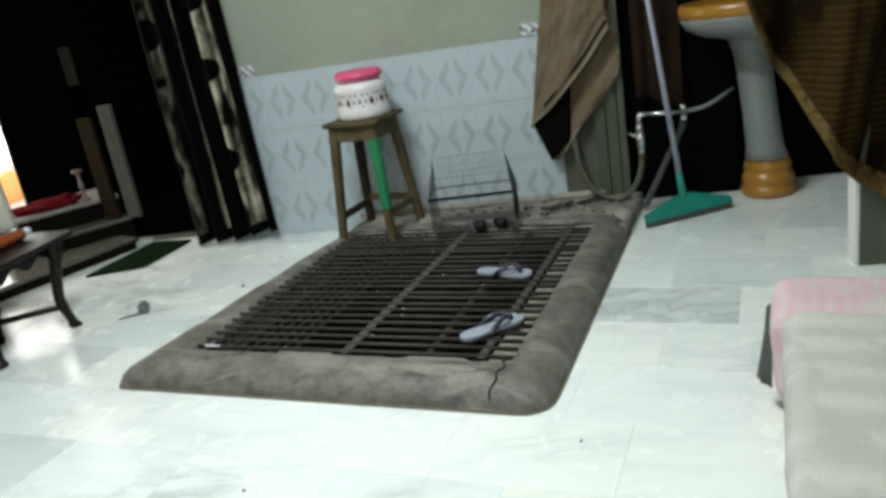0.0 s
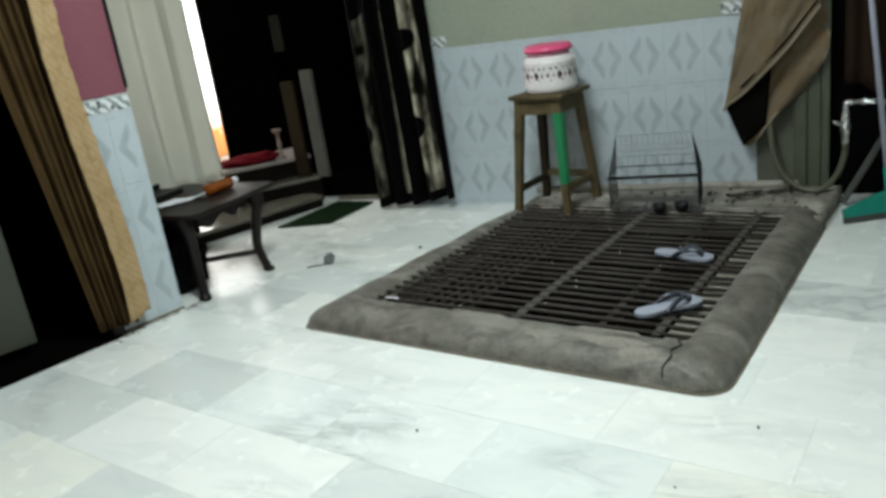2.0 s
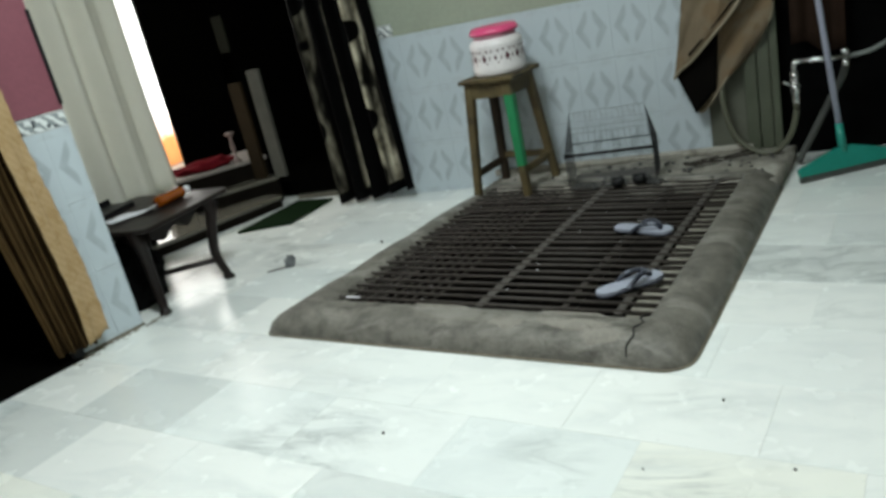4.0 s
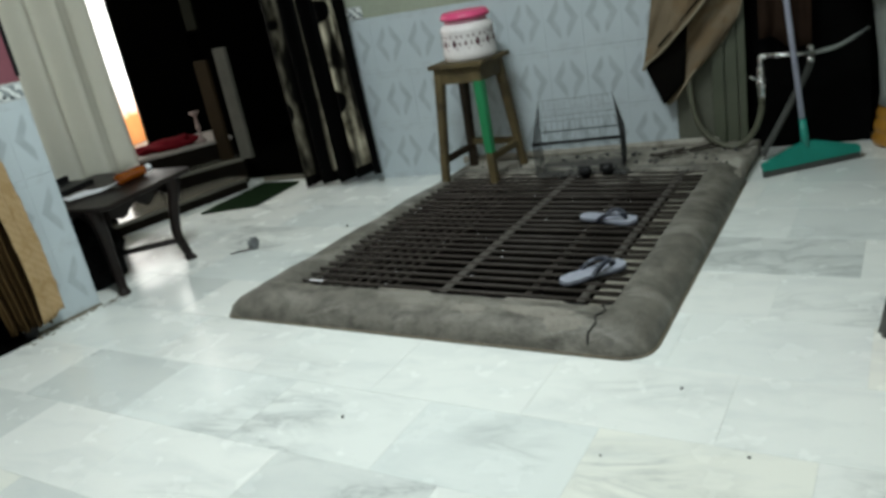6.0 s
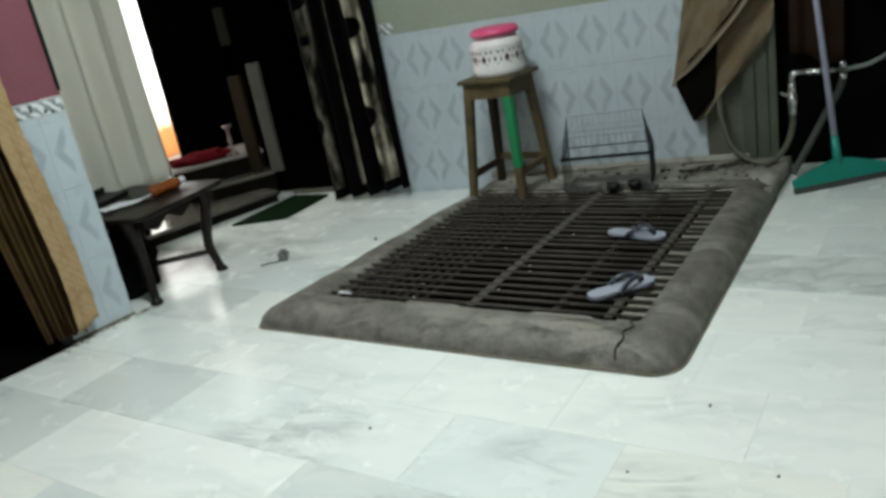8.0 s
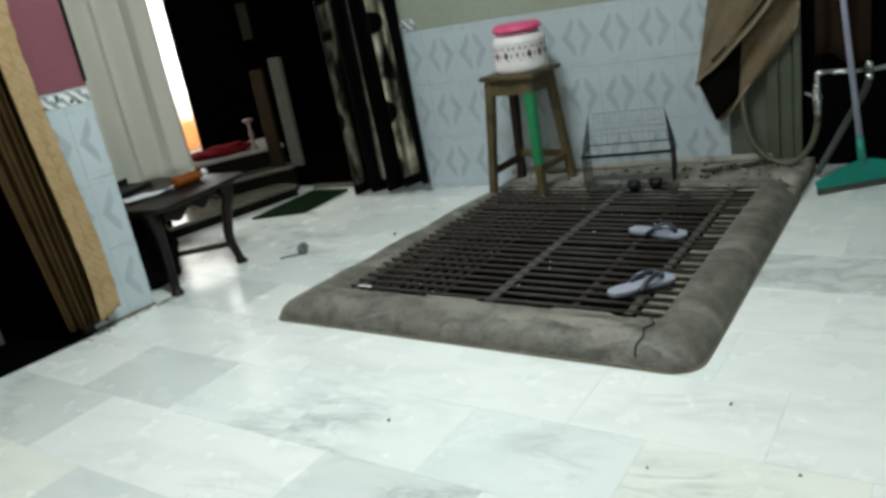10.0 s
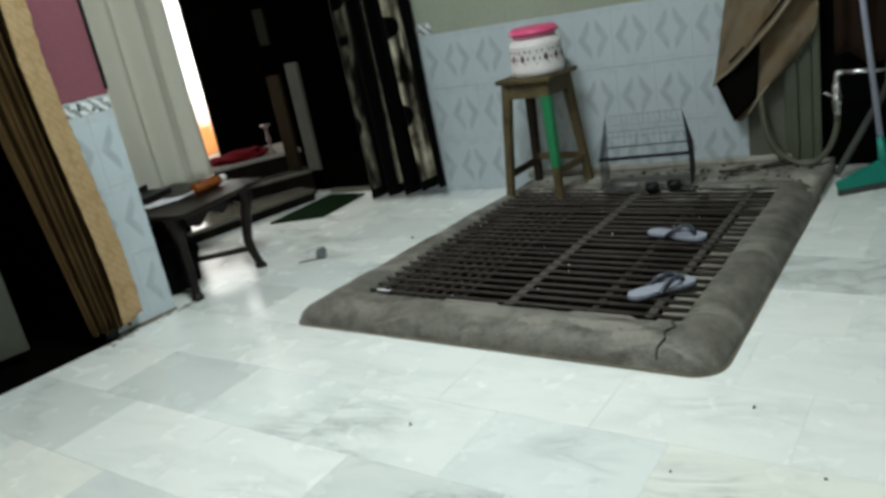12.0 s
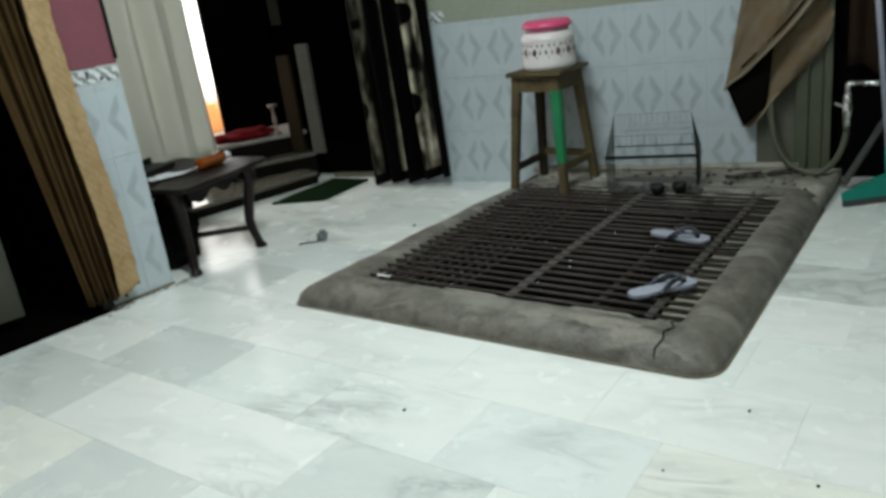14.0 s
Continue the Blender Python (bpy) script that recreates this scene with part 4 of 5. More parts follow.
bm = bmesh.new()
sheet(bm, upper_flap, 60, 44, 0.007)
flap = part("upper_flap", bm, M_TOWEL, towel, smooth=True)
bm = bmesh.new()
sheet(bm, lower_flap, 60, 44, 0.007)
part("lower_flap", bm, M_TOWEL, towel, smooth=True)
bm = bmesh.new()
tube(bm, [(x, -0.142 - 0.05 * noise.noise((x * 5 - z * 2.5, z * 2.2 + x * 1.5, 3.0)) - 0.014 * noise.noise((x * 22 - z * 12, z * 7, 9.0)), z + 0.003) for _, x, z in HEM], 0.0075, 8, 8)
part("hem", bm, M_HEM, flap, "pale stitched hem of the towel", True)
bm = bmesh.new()
tube(bm, [(x - 0.012, -0.144 - 0.05 * noise.noise((x * 5 - z * 2.5, z * 2.2 + x * 1.5, 3.0)) - 0.014 * noise.noise((x * 22 - z * 12, z * 7, 9.0)), z + 0.028) for _, x, z in HEM[2:]], 0.005, 8, 8)
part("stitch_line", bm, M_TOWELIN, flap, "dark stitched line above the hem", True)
bm = bmesh.new()
tube(bm, [(x - 0.003, lower_flap(f, 1.0)[1] - 0.002, z + 0.002) for f, x, z in LOW], 0.0055, 8, 8)
part("lower_hem", bm, M_HEM, towel, "pale hem of the lower flap", True)
bm = bmesh.new()
sheet(bm, lambda s, t: ((0.998 + 0.20 * s) + (1.072 + 0.10 * s - 0.998 - 0.20 * s) * t, -0.112 + 0.02 * s, (0.482 + 0.17 * s) + (0.292 + 0.10 * s - 0.482 - 0.17 * s) * t), 8, 8, 0.003)
part("fold_inside", bm, M_TOWELIN, towel, "inner fold of the towel, coloured near-black for shade", True)
bm = bmesh.new()
tube(bm, [(1.255, -0.002, 1.63), (1.255, -0.05, 1.61), (1.255, -0.07, 1.64)], 0.006, 8, 5)
part("hook", bm, M_CHROME, towel, "metal wall hook", True)

# Strip over the tiles, its olive darkened where the towel casts shade
bm = box_bm((1.122, -0.006, 0.075), (1.29, -0.001, 0.9), 0.002)
structure("trim_strip", bm, M_OLIVEDARK, "olive strip beside the post, darkened for the towel shade", "trim")
bm = box_bm((-0.30, -0.004, 0.0), (0.004, 0.004, 0.010), 0.002)
structure("trim_pier_base", bm, M_DIRT, "brown dirt line at the foot of the pier", "trim", m=LW)
bm = box_bm((-0.010, -0.006, 0.99), (0.006, 0.0, 1.36), 0.002)
structure("trim_pier_edge", bm, M_BLACK, "black strip on the corner of the pier", "trim", m=LW)

# painted frame post beside the niche
bm = bmesh.new()
box(bm, (1.29, -0.035, 0), (1.345, 0.006, 2.1), 0.004)
box(bm, (1.35, -0.028, 0), (1.405, 0.006, 2.1), 0.004)
box(bm, (1.408, -0.045, 0), (1.442, 0.05, 2.1), 0.004)
structure("trim_post", bm, M_FRAME, "grey-green painted post beside the dark panel", "post")

# floor wiper leaning by the niche
wiper = thing("floor_wiper", "teal plastic floor wiper with lilac handle", "wiper")
a, b = Vector((1.497, -0.425, 0)), Vector((1.893, -0.215, 0))
ang = math.degrees(math.atan2(b.y - a.y, b.x - a.x))
WM = Matrix.Translation((a + b) / 2) @ pose(0, 0, 0, 0, 0, ang)
L = (b - a).length / 2
bm = bmesh.new()
prof = [(-L, 0.03), (L, 0.03), (L, 0.058), (0.035, 0.112), (-0.035, 0.112), (-L, 0.058)]
f0 = bm.faces.new([bm.verts.new((x, -0.018 + (z - 0.03) * 0.35, z)) for x, z in prof])
up = bmesh.ops.extrude_face_region(bm, geom=[f0])
bmesh.ops.translate(bm, vec=(0, 0.022, 0), verts=[v for v in up["geom"] if isinstance(v, bmesh.types.BMVert)])
head = part("head", bm, M_TEAL, wiper, "teal plastic wiper head", m=WM)
bm = bmesh.new()
box(bm, (-L, -0.016, 0.001), (L, 0.002, 0.034), 0.003)
part("blade", bm, M_RUBBER, head, "grey rubber blade")
foot = WM @ Vector((-0.01, 0.02, 0.09))
topp = Vector((1.535, -0.10, 1.45))
bm = bmesh.new()
rod(bm, foot, foot.lerp(topp, 0.09), 0.019, 0.015, 12)
part("socket", bm, M_TEAL, wiper, smooth=True)
bm = bmesh.new()
rod(bm, foot.lerp(topp, 0.05), topp, 0.0125, seg=14)
part("handle", bm, M_LILAC, wiper, "lilac painted metal tube", True)

# tap, pipes and hoses
tap = thing("tap", "chrome tap on a short pipe with hose", "tap")
bm = bmesh.new()
tube(bm, [(1.955, 0.045, 0.515), (1.88, -0.10, 0.505), (1.80, -0.14, 0.478), (1.71, -0.15, 0.468)], 0.0095, 10, 6)
part("supply_pipe", bm, M_CERAMIC, tap, "white plastic supply pipe", True)
bm = bmesh.new()
rod(bm, (1.72, -0.15, 0.468), (1.51, -0.15, 0.478), 0.011, seg=12)
tube(bm, [(1.53, -0.15, 0.477), (1.508, -0.15, 0.475), (1.504, -0.15, 0.45), (1.505, -0.15, 0.42)], 0.013, 12, 5)
part("chrome_pipe", bm, M_CHROME, tap, smooth=True)
bm = bmesh.new()
lathe(bm, [(0.012, 0.29), (0.017, 0.30), (0.017, 0.335), (0.021, 0.34), (0.021, 0.375), (0.015, 0.38), (0.018, 0.40), (0.018, 0.43), (0.012, 0.435)], 16, (1.505, -0.15))
tap_body = part("tap_body", bm, M_CHROME, tap, smooth=True)
bm = bmesh.new()
tube(bm, [(1.50, -0.155, 0.375), (1.475, -0.175, 0.388), (1.455, -0.18, 0.40)], 0.0075, 8, 4)
part("lever", bm, M_CHROME, tap_body, smooth=True)
for dz in (0.028, -0.022):
    bm = bmesh.new()
    lathe(bm, [(0.006, 0.468 + dz - 0.014), (0.016, 0.468 + dz - 0.01), (0.016, 0.468 + dz + 0.01), (0.006, 0.468 + dz + 0.014)], 12, (1.706, -0.17))
    part("valve_knob", bm, M_CHROME, tap, smooth=True)
hose = thing("water_hose", "grey-green rubber hose hanging in a loop", "hose", "hoses")
bm = bmesh.new()
tube(bm, [(1.505, -0.15, 0.30), (1.503, -0.15, 0.24), (1.475, -0.15, 0.15), (1.42, -0.15, 0.085), (1.35, -0.14, 0.075), (1.27, -0.12, 0.12), (1.215, -0.10, 0.21), (1.19, -0.08, 0.36), (1.20, -0.045, 0.5)], 0.0135, 12, 8)
part("hose_tube", bm, M_HOSE, hose, smooth=True)
drain = thing("drain_hose", "dark grey drain hose running to the floor", "hose", "hoses")
bm = bmesh.new()
tube(bm, [(1.712, -0.14, 0.455), (1.695, -0.12, 0.38), (1.63, -0.10, 0.25), (1.56, -0.12, 0.12), (1.50, -0.16, 0.02)], 0.0155, 12, 8)
part("hose_tube", bm, M_RUBBER, drain, smooth=True)
rag = thing("hanging_cloth", "dark brown cloth hanging above the pipes", "cloth")
bm = bmesh.new()
sheet(bm, lambda s, t: (1.50 + 0.22 * s, -0.02 - 0.015 * math.sin(s * 14) - 0.008 * noise.noise((s * 9, t * 2, 1.0)), 1.45 - 0.92 * t - 0.05 * s * t + 0.02 * math.sin(s * 7) * t), 36, 12, 0.004)
part("cloth", bm, M_DIMCLOTH, rag, smooth=True)

# wash basin on a pedestal
basin = thing("wash_basin", "grey-white pedestal wash basin with mustard rim and foot", "wash basin", m=pose(2.09, -0.03, 0))


def lean(bm):
    """The column leans forward from its foot to the bowl."""
    for v in bm.verts:
        k = min(max(v.co.z - 0.15, 0) / 0.60, 1.0)
        v.co.x, v.co.y = v.co.x - 0.075 * k, v.co.y - 0.10 * k


bm = bmesh.new()
lathe(bm, [(0.098, 0.185), (0.086, 0.24), (0.079, 0.40), (0.078, 0.56), (0.080, 0.70), (0.092, 0.755), (0.125, 0.795)], 32)
bmesh.ops.subdivide_edges(bm, edges=[e for e in bm.edges if abs(e.verts[0].co.z - e.verts[1].co.z) > 0.1], cuts=3)
lean(bm)
part("column", bm, M_CERAMIC, basin, smooth=True)
bm = bmesh.new()
lathe(bm, [(r * 0.90, z * 1.08) for r, z in [(0.118, 0.0), (0.134, 0.006), (0.140, 0.022), (0.136, 0.042), (0.124, 0.052), (0.123, 0.058), (0.132, 0.068), (0.133, 0.088), (0.126, 0.102), (0.116, 0.110), (0.115, 0.116), (0.122, 0.126), (0.120, 0.145), (0.106, 0.162), (0.104, 0.19)]], 36)
part("foot", bm, M_MUSTARD, basin, "mustard glazed foot", True)
bm = bmesh.new()
lathe(bm, [(0.12, 0.785), (0.19, 0.80), (0.262, 0.835), (0.287, 0.88), (0.287, 0.889)], 40, (-0.09, -0.17))
bowl = part("bowl", bm, M_CERAMIC, basin, smooth=True)
bm = bmesh.new()
lathe(bm, [(0.285, 0.888), (0.293, 0.893), (0.293, 0.937), (0.28, 0.947), (0.255, 0.94), (0.22, 0.87), (0.1, 0.82)], 40, (-0.09, -0.17))
part("rim", bm, M_MUSTARD, bowl, "mustard glazed rim", True)

# low partition with patterned cloth over it
bm = bmesh.new()
box(bm, (2.213, -1.046, 0), (3.2, -0.96, 0.78), 0.006)
structure("partition", bm, M_WHITE, "low white partition beside the wash basin", "partition")
bm = box_bm((2.23, -1.056, 0.0), (3.2, -1.048, 0.76), 0.002)
structure("partition_tiles", bm, M_FRAME, "grey stone facing of the low partition", "partition")
drape = thing("patterned_cloth", "brown and gold patterned cloth hanging over the partition", "cloth")
GB = [(0.0, 1.8, 1.15), (0.08, 1.882, 0.918), (0.2, 1.948, 0.762), (0.28, 2.0, 0.689), (0.38, 2.051, 0.578), (0.5, 2.117, 0.43), (0.7, 2.224, 0.313), (1.0, 2.347, 0.24)]


def drape_f(s, t):
    xb, zb = lerp_list(GB, s)
    xt, zt = 1.84 + 0.9 * s, 1.9
    return (xt + (xb - xt) * t, -1.13 - 0.085 * math.sin(s * 13 + 1.5 * t) - 0.014 * math.sin(s * 43 + t), zt + (zb - zt) * t)


bm = bmesh.new()
sheet(bm, drape_f, 70, 30, 0.005)
part("cloth", bm, M_GOLD, drape, smooth=True)
bm = bmesh.new()
sheet(bm, lambda s, t: (lambda p: (p[0], p[1] - 0.006, p[2]))(drape_f(s, 0.955 + 0.045 * t)), 70, 3, 0.004)
part("border", bm, M_GOLDEDGE, drape, "lighter gold woven border", True)
bm = bmesh.new()
rod(bm, (1.7, -1.13, 1.905), (3.2, -1.13, 1.905), 0.012, seg=10)
part("rail", bm, M_BLACK, drape, "dark rail", True)

# low cot with a ribbed cover
cot = thing("cot", "low cot with ribbed white cover and pink fringe", "cot", m=UV)


def cover_bm(lo, hi, r, seg):
    bm = bmesh.new()
    box(bm, lo, hi)
    bmesh.ops.bevel(bm, geom=list(bm.edges), offset=r, segments=seg, profile=0.5, affect="EDGES")
    bmesh.ops.subdivide_edges(bm, edges=[e for e in bm.edges if e.calc_length() > 0.15], cuts=24, use_grid_fill=True)
    for v in bm.verts:
        v.co += Vector((1, 1, 1)) * 0.006 * noise.noise(v.co * 9) + Vector((0, 0, 0.008 * noise.noise(v.co * 3.5)))
    return bm


part("cover", cover_bm((2.11, -3.25, 0.07), (3.05, -1.62, 0.315), 0.045, 4), M_BEDWHITE, cot, "ribbed white cotton cover", True)
part("fringe", cover_bm((2.085, -1.79, 0.06), (3.06, -1.53, 0.327), 0.05, 4), M_BEDPINK, cot, "faded pink patterned end cloth", True)
for u, v in ((2.15, -1.60), (2.95, -1.60), (2.16, -3.18), (2.95, -3.18)):
    part("leg", box_bm((u - 0.025, v - 0.03, 0), (u + 0.035, v + 0.03, 0.20), 0.006), M_RUBBER, cot, "dark grey leg")
bm = bmesh.new()
sheet(bm, lambda s, t: (2.08 - 0.036 * s * t + 0.005 * math.sin(9 * s), -1.66 - 0.06 * t + 0.05 * s, 0.27 - 0.19 * t), 8, 10, 0.006)
part("corner_flap", bm, M_RUBBER, cot, "dark grey cloth corner hanging out", True)

# ---- entrance side ----
# spotted door curtain
spot = thing("spotted_curtain", "black door curtain with gold stripes and spots", "curtain")


def spot_f(s, t):
    x = -1.03 + (0.02 - 0.01 * t) + (0.43 + 0.09 * t) * s
    y = -0.085 - 0.042 * math.sin(s * 2 * math.pi * 4.5 + 0.6 * math.sin(5 * t)) * (0.75 + 0.25 * t) - 0.01 * math.sin(s * 55)
    z = 2.15 + (0.010 + 0.050 * s + 0.006 * math.sin(s * 9) - 2.15) * t
    return (x, y, z)


bm = bmesh.new()
sheet(bm, spot_f, 110, 44, 0.004)
part("cloth", bm, M_SPOT, spot, smooth=True)
bm = bmesh.new()
rod(bm, (-1.9, -0.09, 2.16), (-0.45, -0.09, 2.16), 0.013, seg=12)
part("rod", bm, M_CHROME, spot, "metal curtain rod", True)

# cream curtain over the entrance
cream = thing("cream_curtain", "plain cream curtain hanging in the entrance", "curtain")


def cream_f(s, t):
    y = -1.60 + 1.01 * s
    x = -1.74 + 0.052 * math.sin(s * 2 * math.pi * 5.6 + 0.6 * math.sin(t * 3) + 1.2 * math.sin(s * 5)) * (0.7 + 0.3 * math.sin(s * 11 + 1)) + 0.010 * math.sin(s * 61 + t)
    return (x, y, 2.12 + (0.35 - 2.12) * t)


bm = bmesh.new()
sheet(bm, cream_f, 110, 24, 0.004)
part("cloth", bm, M_CREAM, cream, smooth=True)
bm = bmesh.new()
rod(bm, (-1.74, -1.62, 2.13), (-1.74, -0.02, 2.13), 0.012, seg=10)
part("rod", bm, M_CHROME, cream, "metal curtain rod", True)

# door curtain at the pier, and the door ajar behind it
brown = thing("brown_curtain", "brown door curtain with tan border beside the pier", "curtain")


def brown_f(s, t):
    bx, by = -1.250 + 0.080 * s, -1.985 + 0.128 * s
    tx, ty = -1.375 + 0.145 * s, -2.19 + 0.26 * s
    k = t ** 0.7
    w = 0.020 * math.sin(s * 2 * math.pi * 3.2 + 0.5 * math.sin(3 * t)) + 0.010 * math.sin(s * 2 * math.pi * 7.1 + 1.0 + t)
    x, y = tx + (bx - tx) * k, ty + (by - ty) * k
    return (x + w * 0.85 - 0.012, y - w * 0.5 - 0.035, 2.1 + (0.045 - 2.1) * t)


def border_f(s, t):
    k = min(max((t - 0.45) / 0.45, 0.0), 1.0)
    fringe = 0.010 * noise.noise((t * 46, s * 3, 1.0)) * (1 if s > 0.8 else 0.4)
    x = -1.182 + 0.030 * s + 0.010 * math.sin(s * 4 + 2 * t) + 0.006 * noise.noise((s * 6, t * 9, 4.0)) + 0.012 * k
    y = -1.985 + 0.098 * s + 0.010 * math.sin(t * 9) + 0.040 * k + fringe
    return (x, y, 2.1 - 2.045 * t + 0.02 * s + 0.012 * s * math.sin(s * 9))


bm = bmesh.new()
sheet(bm, brown_f, 90, 30, 0.004)
part("cloth", bm, M_BROWN, brown, smooth=True)
bm = bmesh.new()
sheet(bm, border_f, 22, 90, 0.006)
part("border", bm, M_TAN, brown, "tan woven border strip", True)
bm = box_bm((-0.98, 0, 0.05), (-0.21, 0.04, 2.05), 0.004)
door = tagged(part("door_ajar", bm, M_DOOR, None, m=pose(-1.40, -1.96, 0, 0, 0, 69)), "grey-beige painted door standing ajar", "door", "", "structure")
bm = box_bm((-0.03, 0.0, 0.0), (0.02, 0.05, 0.05), 0.004)
stop = tagged(part("door_stop", bm, M_BLACK, None, m=pose(-1.235, -1.945, 0, 0, 0, 57)), "small black block under the curtain", "door stop")

# low carved table
table = thing("low_table", "low dark wooden table with curved legs and carved apron", "table")
TX0, TX1, TY0, TY1, TH = -1.66, -1.035, -1.585, -0.985, 0.415
bm = bmesh.new()
box(bm, (TX0, TY0, TH - 0.022), (TX1, TY1, TH))
bmesh.ops.bevel(bm, geom=[e for e in bm.edges if abs(e.verts[0].co.z - e.verts[1].co.z) > 0.01], offset=0.05, segments=5, profile=0.5, affect="EDGES")
bmesh.ops.bevel(bm, geom=[e for e in bm.edges if abs(e.verts[0].co.z - e.verts[1].co.z) < 0.001], offset=0.006, segments=2, profile=0.5, affect="EDGES")
part("tabletop", bm, M_TABLE, table)


def apron_bm(length):
    bm = bmesh.new()
    n = 40
    topv, botv = [], []
    for k in range(n + 1):
        x = length * (k / n - 0.5)
        s = abs(2 * k / n - 1)
        drop = 0.05 + 0.018 * math.cos(s * math.pi * 3) + 0.022 * s ** 3
        topv.append(bm.verts.new((x, 0, 0))), botv.append(bm.verts.new((x, 0, -drop)))
    for k in range(n):
        bm.faces.new((topv[k], topv[k + 1], botv[k + 1], botv[k]))
    up = bmesh.ops.extrude_face_region(bm, geom=list(bm.faces))
    bmesh.ops.translate(bm, vec=(0, 0.018, 0), verts=[v for v in up["geom"] if isinstance(v, bmesh.types.BMVert)])
    return bm


cx, cy = (TX0 + TX1) / 2, (TY0 + TY1) / 2
part("apron", apron_bm(0.50), M_TABLE, table, m=pose(cx, TY0 + 0.05, TH - 0.02))
part("apron", apron_bm(0.50), M_TABLE, table, m=pose(cx, TY1 - 0.05, TH - 0.02, 0, 0, 180))
part("apron", apron_bm(0.48), M_TABLE, table, m=pose(TX1 - 0.05, cy, TH - 0.02, 0, 0, 90))
part("apron", apron_bm(0.48), M_TABLE, table, m=pose(TX0 + 0.05, cy, TH - 0.02, 0, 0, -90))
for fx, fy, dx, dy in ((-1.06, -1.15, 1, 1), (-1.125, -1.545, 1, -1), (-1.60, -1.08, -1, 1), (-1.60, -1.53, -1, -1)):
    bm = bmesh.new()
    path = smooth_path([(fx, fy, 0.0), (fx - dx * 0.01, fy - dy * 0.008, 0.045), (fx - dx * 0.025, fy - dy * 0.02, 0.14), (fx + dx * -0.01, fy - dy * 0.005, 0.27), (fx - dx * 0.0, fy + dy * 0.012, 0.34), (fx - dx * 0.01, fy + dy * 0.01, TH - 0.02)], 5)
    rings = []
    for k, c in enumerate(path):
        f = k / (len(path) - 1)
        r = 0.019 + 0.016 * f ** 1.5 + (0.008 if f < 0.1 else 0)
        rings.append([bm.verts.new(c + Vector((r * math.cos(a), r * math.sin(a), 0))) for a in [2 * math.pi * j / 10 for j in range(10)]])
    for p, q in zip(rings, rings[1:]):
        for j in range(10):
            bm.faces.new((p[j], p[(j + 1) % 10], q[(j + 1) % 10], q[j]))
    bm.faces.new(rings[0][::-1]), bm.faces.new(rings[-1])
    part("leg", bm, M_TABLE, table, smooth=True)
for a, b in (((-1.075, -1.165, 0.105), (-1.59, -1.50, 0.105)), ((-1.135, -1.53, 0.12), (-1.59, -1.10, 0.12))):
    bm = bmesh.new()
    rod(bm, a, b, 0.014, seg=8)
    part("stretcher", bm, M_TABLE, table)

bottle = thing("amber_bottle", "amber bottle lying on the low table", "bottle", m=pose(-1.24, -1.175, TH + 0.029, 0, 90, 88))
bm = bmesh.new()
lathe(bm, [(0.022, -0.092), (0.027, -0.087), (0.029, -0.07), (0.028, -0.03), (0.029, 0.06), (0.027, 0.076), (0.014, 0.092)], 24)
part("bottle_body", bm, M_AMBER, bottle, smooth=True)
bm = bmesh.new()
lathe(bm, [(0.016, 0.092), (0.018, 0.095), (0.018, 0.120), (0.015, 0.124)], 20)
part("cap", bm, M_PAPER, bottle, "white bottle cap", True)
paper = thing("paper_sheet", "crumpled white paper on the low table", "paper", m=pose(-1.31, -1.375, TH + 0.004, 0, 0, 70))
bm = bmesh.new()
sheet(bm, lambda s, t: ((s - 0.5) * 0.23, (0.5 - t) * 0.085 + 0.012 * math.sin(s * 6), 0.010 + 0.010 * math.sin(s * 5 + t * 3) * s + 0.006 * noise.noise((s * 7, t * 4, 0))), 18, 8, 0.0015)
part("sheet", bm, M_PAPER, paper)
# Flat black thing with an upright edge; also stands for shade under the curtain
folder = thing("black_folder", "flat black block at the table back, partly for shade under the curtain", "folder", m=pose(-1.56, -1.36, TH, 0, 0, 4))
part("flat_body", box_bm((-0.075, -0.2, 0.0), (0.075, 0.2, 0.022), 0.005), M_BLACK, folder)
part("upright_edge", box_bm((-0.078, -0.2, 0.002), (-0.07, 0.2, 0.05), 0.002), M_BLACK, folder)
bag = thing("black_bag", "crumpled black bag under the low table", "bag", m=pose(-1.44, -1.42, 0.0))
bm = bmesh.new()
bmesh.ops.create_icosphere(bm, subdivisions=4, radius=0.17)
for v in bm.verts:
    k = 1 + 0.25 * noise.noise(v.co * 9) + 0.12 * noise.noise(v.co * 24)
    v.co = Vector((v.co.x * 1.25 * k, v.co.y * 0.95 * k, max(0.0, 0.13 + v.co.z * 1.1 * k)))
part("bag_body", bm, M_BAG, bag, smooth=False)

mat_ob = thing("doormat", "dark green doormat before the entrance steps", "doormat")
bm = bmesh.new()
pts = [(-1.50, -0.49), (-1.185, -0.40), (-1.145, 0.03), (-1.42, 0.06)]
f0 = bm.faces.new([bm.verts.new((x, y, 0.002)) for x, y in pts])
up = bmesh.ops.extrude_face_region(bm, geom=[f0])
bmesh.ops.translate(bm, vec=(0, 0, 0.012), verts=[v for v in up["geom"] if isinstance(v, bmesh.types.BMVert)])
part("mat_body", bm, M_MAT, mat_ob)

